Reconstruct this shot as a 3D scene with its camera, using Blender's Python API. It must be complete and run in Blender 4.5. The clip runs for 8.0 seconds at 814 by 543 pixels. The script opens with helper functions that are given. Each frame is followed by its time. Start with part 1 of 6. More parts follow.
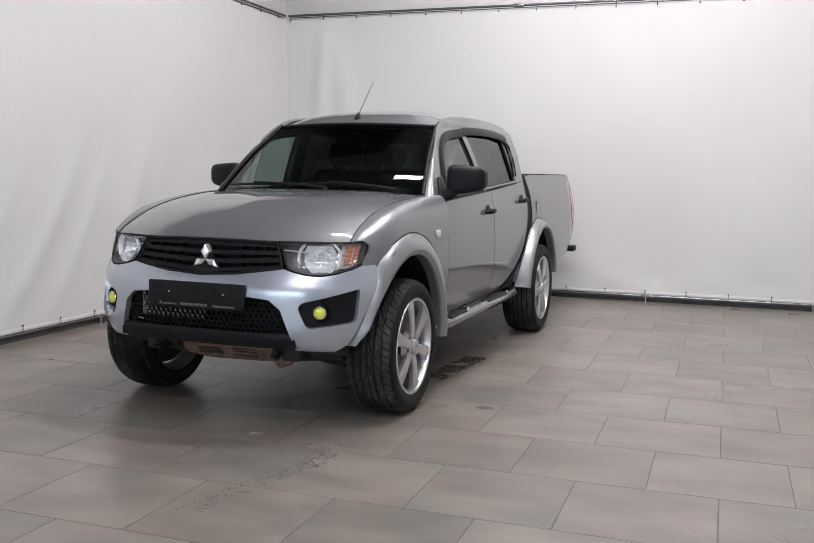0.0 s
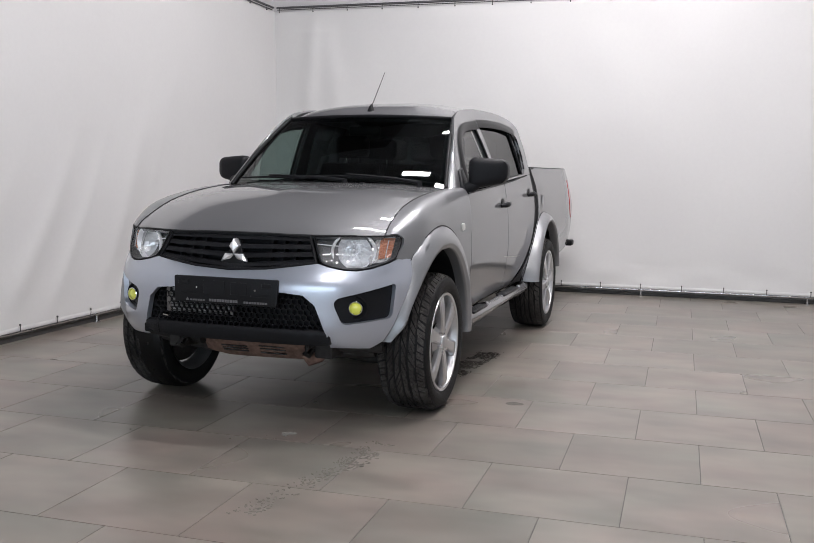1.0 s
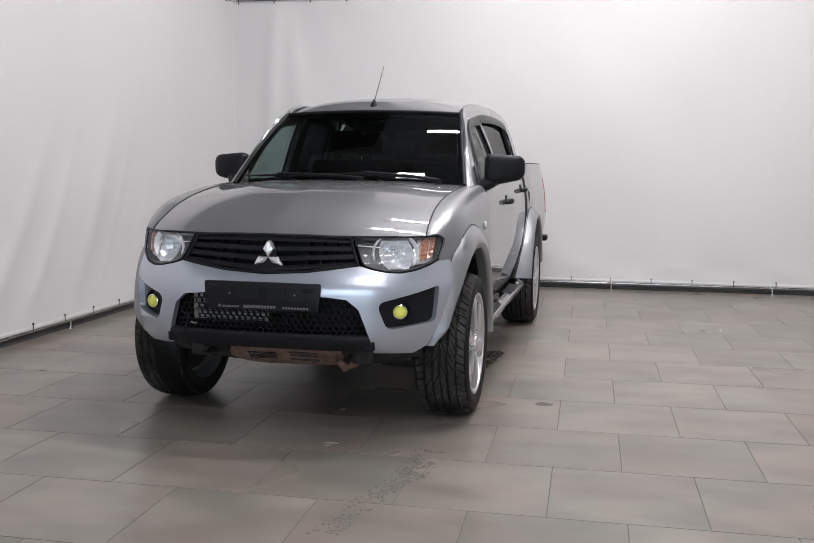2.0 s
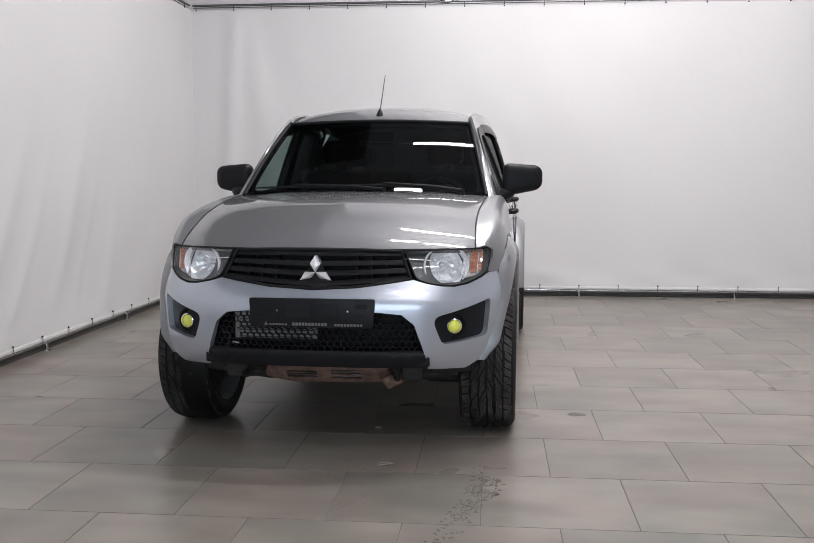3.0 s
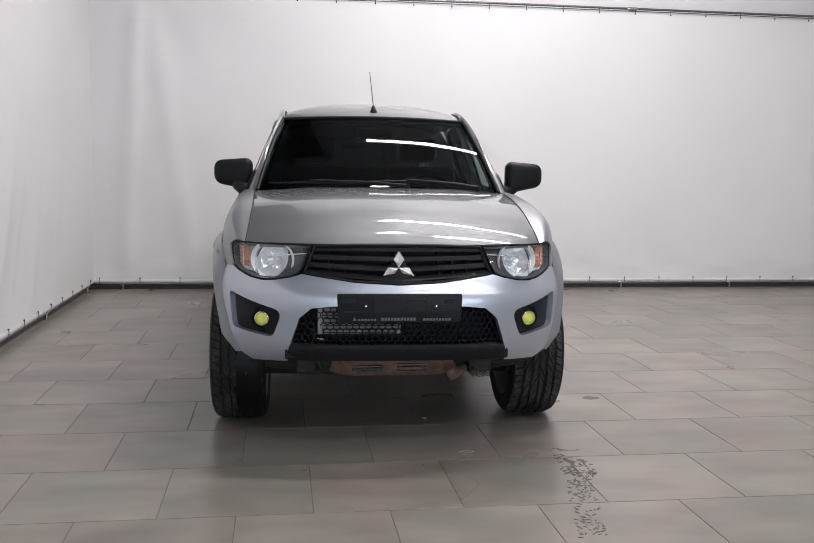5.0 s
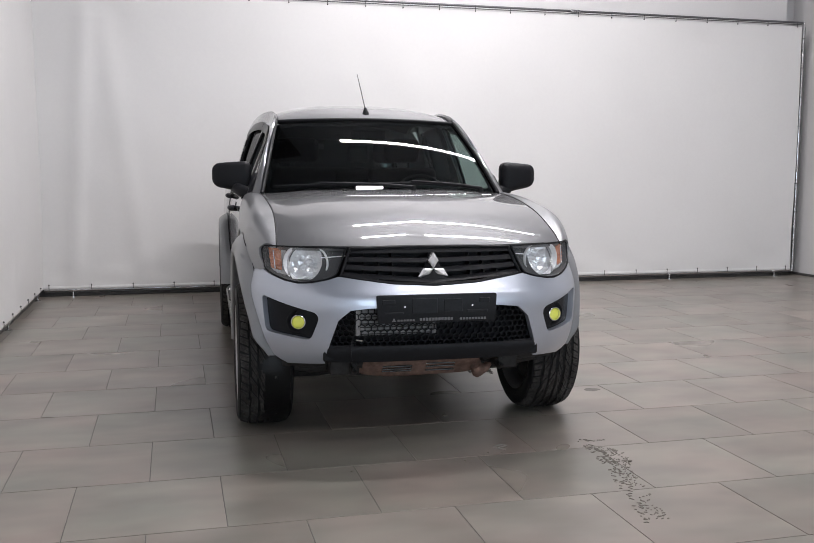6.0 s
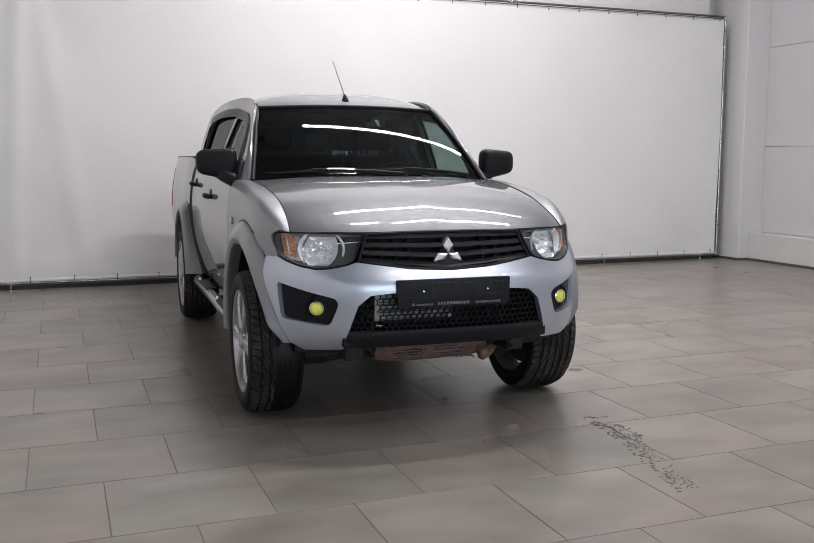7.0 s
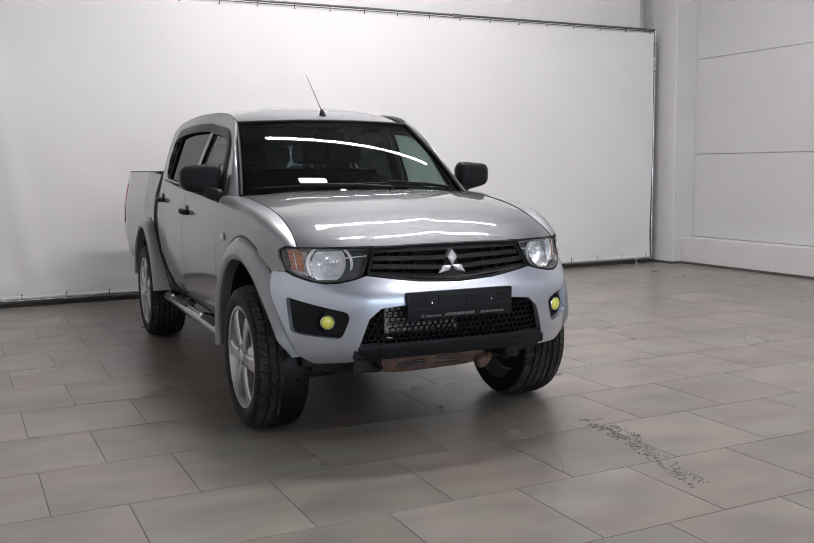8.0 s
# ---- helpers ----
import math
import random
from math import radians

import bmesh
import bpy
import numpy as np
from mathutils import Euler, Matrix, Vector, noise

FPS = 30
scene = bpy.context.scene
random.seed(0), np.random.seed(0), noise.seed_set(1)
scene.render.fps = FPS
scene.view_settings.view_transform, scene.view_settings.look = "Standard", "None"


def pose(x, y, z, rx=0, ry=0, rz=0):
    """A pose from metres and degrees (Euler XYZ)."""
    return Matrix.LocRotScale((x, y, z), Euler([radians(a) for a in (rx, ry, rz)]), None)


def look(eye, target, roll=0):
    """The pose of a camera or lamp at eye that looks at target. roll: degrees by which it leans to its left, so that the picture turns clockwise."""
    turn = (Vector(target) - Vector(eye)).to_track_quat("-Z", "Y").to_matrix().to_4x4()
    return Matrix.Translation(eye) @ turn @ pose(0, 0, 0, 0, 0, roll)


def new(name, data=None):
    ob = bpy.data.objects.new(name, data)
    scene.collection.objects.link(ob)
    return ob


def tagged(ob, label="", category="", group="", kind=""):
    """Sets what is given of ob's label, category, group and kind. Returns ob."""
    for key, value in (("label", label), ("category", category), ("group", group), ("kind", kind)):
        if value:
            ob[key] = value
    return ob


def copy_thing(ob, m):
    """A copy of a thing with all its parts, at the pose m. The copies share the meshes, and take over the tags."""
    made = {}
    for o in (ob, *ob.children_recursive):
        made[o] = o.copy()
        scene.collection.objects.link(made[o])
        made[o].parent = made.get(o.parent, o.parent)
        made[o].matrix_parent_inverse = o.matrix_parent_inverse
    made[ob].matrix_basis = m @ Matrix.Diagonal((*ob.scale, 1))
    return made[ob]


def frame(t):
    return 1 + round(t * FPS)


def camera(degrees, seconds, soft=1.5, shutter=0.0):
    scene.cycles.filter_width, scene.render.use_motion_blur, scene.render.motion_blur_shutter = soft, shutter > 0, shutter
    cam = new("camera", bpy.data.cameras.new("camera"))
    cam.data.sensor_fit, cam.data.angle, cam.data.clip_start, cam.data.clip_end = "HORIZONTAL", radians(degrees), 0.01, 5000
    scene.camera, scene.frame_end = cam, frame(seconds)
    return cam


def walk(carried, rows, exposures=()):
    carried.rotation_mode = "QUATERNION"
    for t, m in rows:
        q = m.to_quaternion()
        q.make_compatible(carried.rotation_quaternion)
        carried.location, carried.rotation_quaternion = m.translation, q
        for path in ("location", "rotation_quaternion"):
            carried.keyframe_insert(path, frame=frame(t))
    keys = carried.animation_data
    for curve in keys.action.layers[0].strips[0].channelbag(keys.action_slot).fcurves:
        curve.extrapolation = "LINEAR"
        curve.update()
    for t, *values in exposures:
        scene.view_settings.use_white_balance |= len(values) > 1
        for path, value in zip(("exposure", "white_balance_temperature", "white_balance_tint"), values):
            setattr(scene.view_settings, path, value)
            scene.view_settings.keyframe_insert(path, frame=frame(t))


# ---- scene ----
cam = camera(48.1, 8.0, 0.85)
PATH = [
    (0, (2.637, -4.576, 1.311), (1.916, -2.722, 1.098), 0.9),
    (0.5, (2.482, -4.625, 1.298), (1.792, -2.76, 1.079), 1.0),
    (1, (2.244, -4.603, 1.278), (1.607, -2.72, 1.060), 0.8),
    (1.2, (2.11, -4.603, 1.288), (1.501, -2.711, 1.069), 0.7),
    (2.5, (1.292, -4.648, 1.293), (0.941, -2.692, 1.067), 0.2),
    (3, (0.938, -4.647, 1.297), (0.682, -2.674, 1.088), -0.0),
    (3.5, (0.591, -4.718, 1.310), (0.449, -2.733, 1.104), 1.1),
    (4, (0.258, -4.745, 1.302), (0.223, -2.757, 1.087), 1.3),
    (5.5, (-0.718, -4.798, 1.318), (-0.396, -2.836, 1.096), 0.4),
    (6, (-1.027, -4.752, 1.325), (-0.602, -2.811, 1.102), 0.2),
    (6.5, (-1.329, -4.725, 1.332), (-0.777, -2.818, 1.095), 0.9),
    (7, (-1.573, -4.643, 1.304), (-0.932, -2.765, 1.060), 0.1),
    (7.5, (-1.795, -4.581, 1.318), (-1.068, -2.733, 1.084), -0.6),
    (8, (-2.018, -4.558, 1.334), (-1.198, -2.748, 1.108), -0.6),
]
walk(cam, [(t, look(eye, target, roll)) for t, eye, target, roll in PATH], [(0, 0.0), (4.2, 0.0), (5.4, 0.08), (6.1, 0.08), (6.6, 0.03), (8, 0.05)])
# ---- world and light ----
world = bpy.data.worlds.new("world")
scene.world = world
world.use_nodes = True
world.node_tree.nodes["Background"].inputs[0].default_value = (0.6, 0.65, 0.7, 1)
world.node_tree.nodes["Background"].inputs[1].default_value = 0.05
LAMP = 18.0          # emission of the ceiling tubes
WATTS = 32.0         # light of one metre of tube


# ---- materials ----
def material(name, color, rough=0.5, metal=0.0, coat=0.0, coat_rough=0.05, coat_ior=1.5, spec=0.5, emit=None, power=0.0,
             grain=0.0, grain_scale=60.0, stain=0.0, stain_scale=2.0, bump=0.0, bump_scale=80.0, rough_var=0.0,
             transmission=0.0, alpha=1.0, ior=1.45, random_tint=0.0, sheen=0.0):
    """A procedural surface: base colour varied at two scales, roughness variation and a fine relief."""
    m = bpy.data.materials.new(name)
    m.use_nodes = True
    nt = m.node_tree
    b = nt.nodes["Principled BSDF"]
    b.inputs["Base Color"].default_value = (*color, 1)
    b.inputs["Roughness"].default_value = rough
    b.inputs["Metallic"].default_value = metal
    b.inputs["Coat Weight"].default_value = coat
    b.inputs["Coat Roughness"].default_value = coat_rough
    b.inputs["Coat IOR"].default_value = coat_ior
    b.inputs["Specular IOR Level"].default_value = spec
    b.inputs["Transmission Weight"].default_value = transmission
    b.inputs["Alpha"].default_value = alpha
    b.inputs["IOR"].default_value = ior
    b.inputs["Sheen Weight"].default_value = sheen
    if emit:
        b.inputs["Emission Color"].default_value = (*emit, 1)
        b.inputs["Emission Strength"].default_value = power
    if not (grain or stain or bump or rough_var or random_tint):
        return m
    co = nt.nodes.new("ShaderNodeTexCoord")

    def noise_tex(scale, detail=4.0, rough_n=0.55):
        n = nt.nodes.new("ShaderNodeTexNoise")
        n.inputs["Scale"].default_value = scale
        n.inputs["Detail"].default_value = detail
        n.inputs["Roughness"].default_value = rough_n
        nt.links.new(co.outputs["Object"], n.inputs["Vector"])
        return n

    def ranged(src, lo, hi):
        r = nt.nodes.new("ShaderNodeMapRange")
        r.inputs[1].default_value, r.inputs[2].default_value = 0.25, 0.75
        r.inputs[3].default_value, r.inputs[4].default_value = lo, hi
        nt.links.new(src, r.inputs[0])
        return r.outputs[0]

    value = None
    for amount, sc in ((grain, grain_scale), (stain, stain_scale)):
        if amount:
            v = ranged(noise_tex(sc).outputs["Fac"], 1 - amount, 1 + amount)
            if value is None:
                value = v
            else:
                mu = nt.nodes.new("ShaderNodeMath")
                mu.operation = "MULTIPLY"
                nt.links.new(value, mu.inputs[0])
                nt.links.new(v, mu.inputs[1])
                value = mu.outputs[0]
    if random_tint:
        info = nt.nodes.new("ShaderNodeObjectInfo")
        r = nt.nodes.new("ShaderNodeMapRange")
        r.inputs[3].default_value, r.inputs[4].default_value = 1 - random_tint, 1 + random_tint
        nt.links.new(info.outputs["Random"], r.inputs[0])
        if value is None:
            value = r.outputs[0]
        else:
            mu = nt.nodes.new("ShaderNodeMath")
            mu.operation = "MULTIPLY"
            nt.links.new(value, mu.inputs[0])
            nt.links.new(r.outputs[0], mu.inputs[1])
            value = mu.outputs[0]
    if value is not None:
        sc = nt.nodes.new("ShaderNodeVectorMath")
        sc.operation = "SCALE"
        sc.inputs[0].default_value = color
        nt.links.new(value, sc.inputs["Scale"])
        nt.links.new(sc.outputs[0], b.inputs["Base Color"])
    if rough_var:
        nt.links.new(ranged(noise_tex(stain_scale * 3).outputs["Fac"], rough - rough_var, rough + rough_var), b.inputs["Roughness"])
    if bump:
        bp = nt.nodes.new("ShaderNodeBump")
        bp.inputs["Strength"].default_value = bump
        bp.inputs["Distance"].default_value = 0.004
        nt.links.new(noise_tex(bump_scale).outputs["Fac"], bp.inputs["Height"])
        nt.links.new(bp.outputs[0], b.inputs["Normal"])
    return m


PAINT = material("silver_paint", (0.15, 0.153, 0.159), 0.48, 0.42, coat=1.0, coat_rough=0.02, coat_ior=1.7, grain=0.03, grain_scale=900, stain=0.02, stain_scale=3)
# Lighter, duller copy of silver_paint: light on wings and flares put into its colour.
LIT_PAINT = material("lit_silver_paint", (0.225, 0.23, 0.241), 0.45, 0.5, coat=0.8, coat_rough=0.2, coat_ior=1.5, grain=0.04, grain_scale=600, stain=0.04, stain_scale=5)
# Body silver with the front's cool daylight put into its pale bluish colour.
DAYLIT_BUMPER_PAINT = material("daylit_bumper_paint", (0.465, 0.50, 0.57), 0.34, 0.7, coat=1.0, coat_rough=0.02, coat_ior=1.6, grain=0.03, grain_scale=900, stain=0.03, stain_scale=4)
BLACK_PLASTIC = material("black_plastic", (0.010, 0.0105, 0.012), 0.5, spec=0.18, grain=0.15, grain_scale=300, bump=0.15, bump_scale=500)
GLOSS_BLACK = material("gloss_black", (0.012, 0.012, 0.013), 0.18, coat=0.6, stain=0.1)
TEXTURED_BLACK = material("textured_black", (0.013, 0.0135, 0.0155), 0.40, spec=0.15, grain=0.2, grain_scale=200, bump=0.25, bump_scale=700)
RUBBER = material("tyre_rubber", (0.008, 0.008, 0.0085), 0.6, spec=0.25, grain=0.25, grain_scale=120, stain=0.25, stain_scale=9, bump=0.3, bump_scale=220)
TREAD = material("tyre_tread", (0.048, 0.045, 0.043), 0.8, spec=0.2, grain=0.45, grain_scale=70, stain=0.7, stain_scale=7, bump=0.3, bump_scale=260)
ALLOY = material("alloy_wheel", (0.52, 0.52, 0.53), 0.3, 0.85, coat=0.5, grain=0.04, grain_scale=200, stain=0.06, stain_scale=12)
STEP_STEEL = material("polished_step", (0.36, 0.36, 0.37), 0.16, 1.0, stain=0.08, stain_scale=9, rough_var=0.05)
CHROME = material("chrome", (0.82, 0.82, 0.83), 0.1, 1.0, stain=0.04, stain_scale=8, rough_var=0.04)
DARK_STEEL = material("dark_steel", (0.03, 0.028, 0.027), 0.7, 0.3, grain=0.4, grain_scale=40, stain=0.4, stain_scale=6, bump=0.3)
PLATE_BLACK = material("plate_black", (0.011, 0.0115, 0.013), 0.4, spec=0.2, grain=0.2, grain_scale=120)
RUST = material("rusty_guard", (0.17, 0.105, 0.082), 0.8, 0.1, grain=0.35, grain_scale=40, stain=0.45, stain_scale=9, bump=0.4, bump_scale=90)
DISC = material("brake_disc", (0.17, 0.16, 0.155), 0.45, 0.8, grain=0.2, grain_scale=60)
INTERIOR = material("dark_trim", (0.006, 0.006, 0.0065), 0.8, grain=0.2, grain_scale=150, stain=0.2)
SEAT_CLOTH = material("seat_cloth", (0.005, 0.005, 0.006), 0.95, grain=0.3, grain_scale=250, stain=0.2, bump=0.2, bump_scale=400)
REFLECTOR = material("lamp_reflector", (0.98, 0.98, 0.99), 0.22, 0.5, grain=0.05, grain_scale=40)
LAMP_RING = material("lamp_ring", (0.97, 0.97, 0.98), 0.3, 0.15, coat=0.5, stain=0.05)
COOLER = material("cooler_core", (0.20, 0.20, 0.20), 0.6, 0.3, grain=0.25, grain_scale=50, stain=0.25, stain_scale=14)
EMBLEM = material("emblem_chrome", (0.93, 0.93, 0.94), 0.22, 0.7, stain=0.05, stain_scale=30)
LAMP_HOUSING = material("lamp_housing", (0.075, 0.077, 0.08), 0.35, 0.2, grain=0.1, grain_scale=100)
AMBER = material("amber_lens", (0.52, 0.22, 0.13), 0.12, coat=1.0, grain=0.2, grain_scale=70)
CLEAR_REFLECTOR = material("clear_reflector", (0.78, 0.77, 0.77), 0.14, 0.4, coat=1.0, grain=0.25, grain_scale=60)
RED_LENS = material("red_lens", (0.45, 0.02, 0.02), 0.12, coat=1.0, grain=0.1, grain_scale=80)
FOG_YELLOW = material("yellow_lens", (0.78, 0.8, 0.12), 0.12, coat=1.0, grain=0.12, grain_scale=60)
CURTAIN = material("white_banner", (0.66, 0.655, 0.648), 0.75, grain=0.012, grain_scale=30, stain=0.025, stain_scale=0.9, bump=0.05, bump_scale=300)
WALL_PAINT = material("wall_paint", (0.58, 0.572, 0.572), 0.8, grain=0.02, grain_scale=60, stain=0.03, stain_scale=0.8, bump=0.1, bump_scale=140)
PANEL_PAINT = material("wall_panel_paint", (0.53, 0.525, 0.53), 0.6, grain=0.02, grain_scale=60, stain=0.03, stain_scale=0.8)
PLINTH_PAINT = material("plinth_plaster", (0.54, 0.53, 0.515), 0.8, grain=0.03, grain_scale=50, stain=0.05, stain_scale=1.5, bump=0.1)
CEILING_GREY = material("grey_ceiling", (0.27, 0.285, 0.305), 0.9, grain=0.03, grain_scale=20)
DARK_SHEET = material("dark_sheet", (0.05, 0.05, 0.054), 0.9, grain=0.05, grain_scale=20)
SKIRT = material("skirting_tile", (0.075, 0.072, 0.07), 0.5, grain=0.1, grain_scale=30, stain=0.15, stain_scale=4)
GROUT = material("grout", (0.14, 0.134, 0.127), 0.9, grain=0.2, grain_scale=40)
PIPE = material("steel_pipe", (0.62, 0.62, 0.63), 0.22, 1.0, stain=0.12, stain_scale=5, rough_var=0.08)
DARK_PIPE = material("dark_pipe", (0.16, 0.16, 0.165), 0.4, 0.8, stain=0.12, stain_scale=5)
TOGGLE = material("toggle_black", (0.03, 0.03, 0.03), 0.5, stain=0.1)
WET_MUD = material("damp_mud", (0.035, 0.03, 0.025), 0.5, grain=0.3, grain_scale=80)
WET_BLACK = material("wet_black_mud", (0.004, 0.004, 0.0045), 0.35, spec=0.3, grain=0.3, grain_scale=80, bump=0.3, bump_scale=120)
DIRT = material("dried_mud", (0.172, 0.158, 0.14), 0.9, grain=0.3, grain_scale=80)
STAIN = material("floor_stain", (0.10, 0.092, 0.082), 0.5, grain=0.5, grain_scale=90, stain=0.4, stain_scale=30)
SCRAP = material("dusty_plastic", (0.26, 0.25, 0.23), 0.6, stain=0.2)
PALE = material("pale_plastic", (0.6, 0.6, 0.58), 0.5, stain=0.1)
DAYLIGHT = material("daylight_glazing", (0.8, 0.85, 0.9), 0.4, emit=(0.72, 0.86, 1.0), power=4.2)
TUBE_LIGHT = material("tube_light", (1, 1, 1), 0.5, emit=(1.0, 0.962, 0.985), power=LAMP)
PRINT = material("grey_print", (0.13, 0.13, 0.135), 0.6, stain=0.1)


def tile_material():
    """Grey-beige porcelain: cloudy, slightly different from tile to tile, half gloss."""
    m = bpy.data.materials.new("porcelain_tile")
    m.use_nodes = True
    nt = m.node_tree
    b = nt.nodes["Principled BSDF"]
    co = nt.nodes.new("ShaderNodeTexCoord")
    info = nt.nodes.new("ShaderNodeObjectInfo")
    add = nt.nodes.new("ShaderNodeVectorMath")
    add.operation = "MULTIPLY_ADD"
    nt.links.new(info.outputs["Random"], add.inputs[0])
    add.inputs[1].default_value = (37.0, 53.0, 11.0)
    nt.links.new(co.outputs["Object"], add.inputs[2])

    def tex(scale, detail, stretch):
        mp = nt.nodes.new("ShaderNodeMapping")
        mp.inputs["Scale"].default_value = stretch
        nt.links.new(add.outputs[0], mp.inputs[0])
        n = nt.nodes.new("ShaderNodeTexNoise")
        n.inputs["Scale"].default_value = scale
        n.inputs["Detail"].default_value = detail
        nt.links.new(mp.outputs[0], n.inputs["Vector"])
        return n.outputs["Fac"]

    def ramp(src, a, c):
        r = nt.nodes.new("ShaderNodeMapRange")
        r.inputs[1].default_value, r.inputs[2].default_value = 0.25, 0.75
        r.inputs[3].default_value, r.inputs[4].default_value = a, c
        nt.links.new(src, r.inputs[0])
        return r.outputs[0]

    mix = nt.nodes.new("ShaderNodeMix")
    mix.data_type = "RGBA"
    mix.inputs[6].default_value = (0.142, 0.132, 0.119, 1)
    mix.inputs[7].default_value = (0.228, 0.209, 0.187, 1)
    nt.links.new(ramp(tex(2.6, 2, (1, 1.8, 1)), 0, 1), mix.inputs[0])
    hue = nt.nodes.new("ShaderNodeMix")
    hue.data_type = "RGBA"
    hue.blend_type = "MULTIPLY"
    hue.inputs[0].default_value = 1.0
    tint = nt.nodes.new("ShaderNodeMix")
    tint.data_type = "RGBA"
    tint.inputs[6].default_value = (0.93, 1.0, 0.955, 1)
    tint.inputs[7].default_value = (1.13, 1.0, 0.985, 1)
    nt.links.new(ramp(tex(1.7, 3, (1, 1.3, 1)), 0, 1), tint.inputs[0])
    nt.links.new(mix.outputs[2], hue.inputs[6])
    nt.links.new(tint.outputs[2], hue.inputs[7])
    r = nt.nodes.new("ShaderNodeMapRange")
    r.inputs[3].default_value, r.inputs[4].default_value = 0.92, 1.08
    nt.links.new(info.outputs["Random"], r.inputs[0])
    sc = nt.nodes.new("ShaderNodeVectorMath")
    sc.operation = "SCALE"
    nt.links.new(hue.outputs[2], sc.inputs[0])
    nt.links.new(r.outputs[0], sc.inputs["Scale"])
    nt.links.new(sc.outputs[0], b.inputs["Base Color"])
    nt.links.new(ramp(tex(1.5, 1, (1, 1, 1)), 0.27, 0.35), b.inputs["Roughness"])
    return m


TILE = tile_material()


def glass_material(name, tint, rough=0.0, gloss=None):
    """Thin glazing: mirror gloss, by Fresnel or of a fixed share, over tinted see-through."""
    m = bpy.data.materials.new(name)
    m.use_nodes = True
    nt = m.node_tree
    nt.nodes.remove(nt.nodes["Principled BSDF"])
    out = nt.nodes["Material Output"]
    fr = nt.nodes.new("ShaderNodeFresnel")
    fr.inputs["IOR"].default_value = 1.52
    tr = nt.nodes.new("ShaderNodeBsdfTransparent")
    tr.inputs[0].default_value = (*tint, 1)
    gl = nt.nodes.new("ShaderNodeBsdfGlossy")
    gl.inputs["Roughness"].default_value = rough
    mx = nt.nodes.new("ShaderNodeMixShader")
    if gloss is None:
        nt.links.new(fr.outputs[0], mx.inputs[0])
    else:
        mx.inputs[0].default_value = gloss
    nt.links.new(tr.outputs[0], mx.inputs[1])
    nt.links.new(gl.outputs[0], mx.inputs[2])
    nt.links.new(mx.outputs[0], out.inputs[0])
    return m


WINDSCREEN_GLASS = glass_material("windscreen_glass", (0.29, 0.375, 0.36))
SIDE_GLASS = glass_material("side_glass", (0.85, 0.92, 0.89), gloss=0.27)
DARK_GLASS = glass_material("privacy_glass", (0.05, 0.053, 0.056), gloss=0.24)
REAR_GLASS = glass_material("rear_glass", (0.015, 0.016, 0.017), gloss=0.08)
CLEAR_GLASS = glass_material("clear_lens", (0.95, 0.96, 0.97), gloss=0.06)


# ---- mesh helpers ----
def thing(name, label, category, at=(0, 0, 0), group="", kind=""):
    ob = new(name)
    ob.empty_display_size = 0.1
    ob.location = at
    return tagged(ob, label, category, group, kind)


def from_lists(name, verts, faces, mat, parent=None, label="", smooth=False, loop_normals=None):
    me = bpy.data.meshes.new(name)
    me.from_pydata([tuple(v) for v in verts], [], faces)
    me.materials.append(mat)
    if smooth:
        me.polygons.foreach_set("use_smooth", [True] * len(me.polygons))
    me.update()
    if loop_normals is not None:
        me.normals_split_custom_set(loop_normals)
    ob = new(name, me)
    if parent:
        ob.parent = parent
    return tagged(ob, label)


def part(name, bm, mat, parent=None, label="", smooth=None):
    """One mesh object from a bmesh; smooth: the angle in degrees under which edges are rounded."""
    me = bpy.data.meshes.new(name)
    bm.normal_update()
    if smooth is not None:
        for f in bm.faces:
            f.smooth = True
        for e in bm.edges:
            if len(e.link_faces) == 2 and e.calc_face_angle(0) > radians(smooth):
                e.smooth = False
    bm.to_mesh(me)
    bm.free()
    me.materials.append(mat)
    ob = new(name, me)
    if parent:
        ob.parent = parent
    return tagged(ob, label)


def bm_box(lo, hi, bevel=0.0, segs=2, bm=None):
    bm = bm or bmesh.new()
    c = [(a + b) / 2 for a, b in zip(lo, hi)]
    d = [b - a for a, b in zip(lo, hi)]
    r = bmesh.ops.create_cube(bm, size=1, matrix=Matrix.Translation(c) @ Matrix.Diagonal((*d, 1)))
    if bevel:
        vs = set(r["verts"])
        es = [e for e in bm.edges if e.verts[0] in vs and e.verts[1] in vs]
        bmesh.ops.bevel(bm, geom=es, offset=bevel, segments=segs, profile=0.5, affect="EDGES")
    return bm


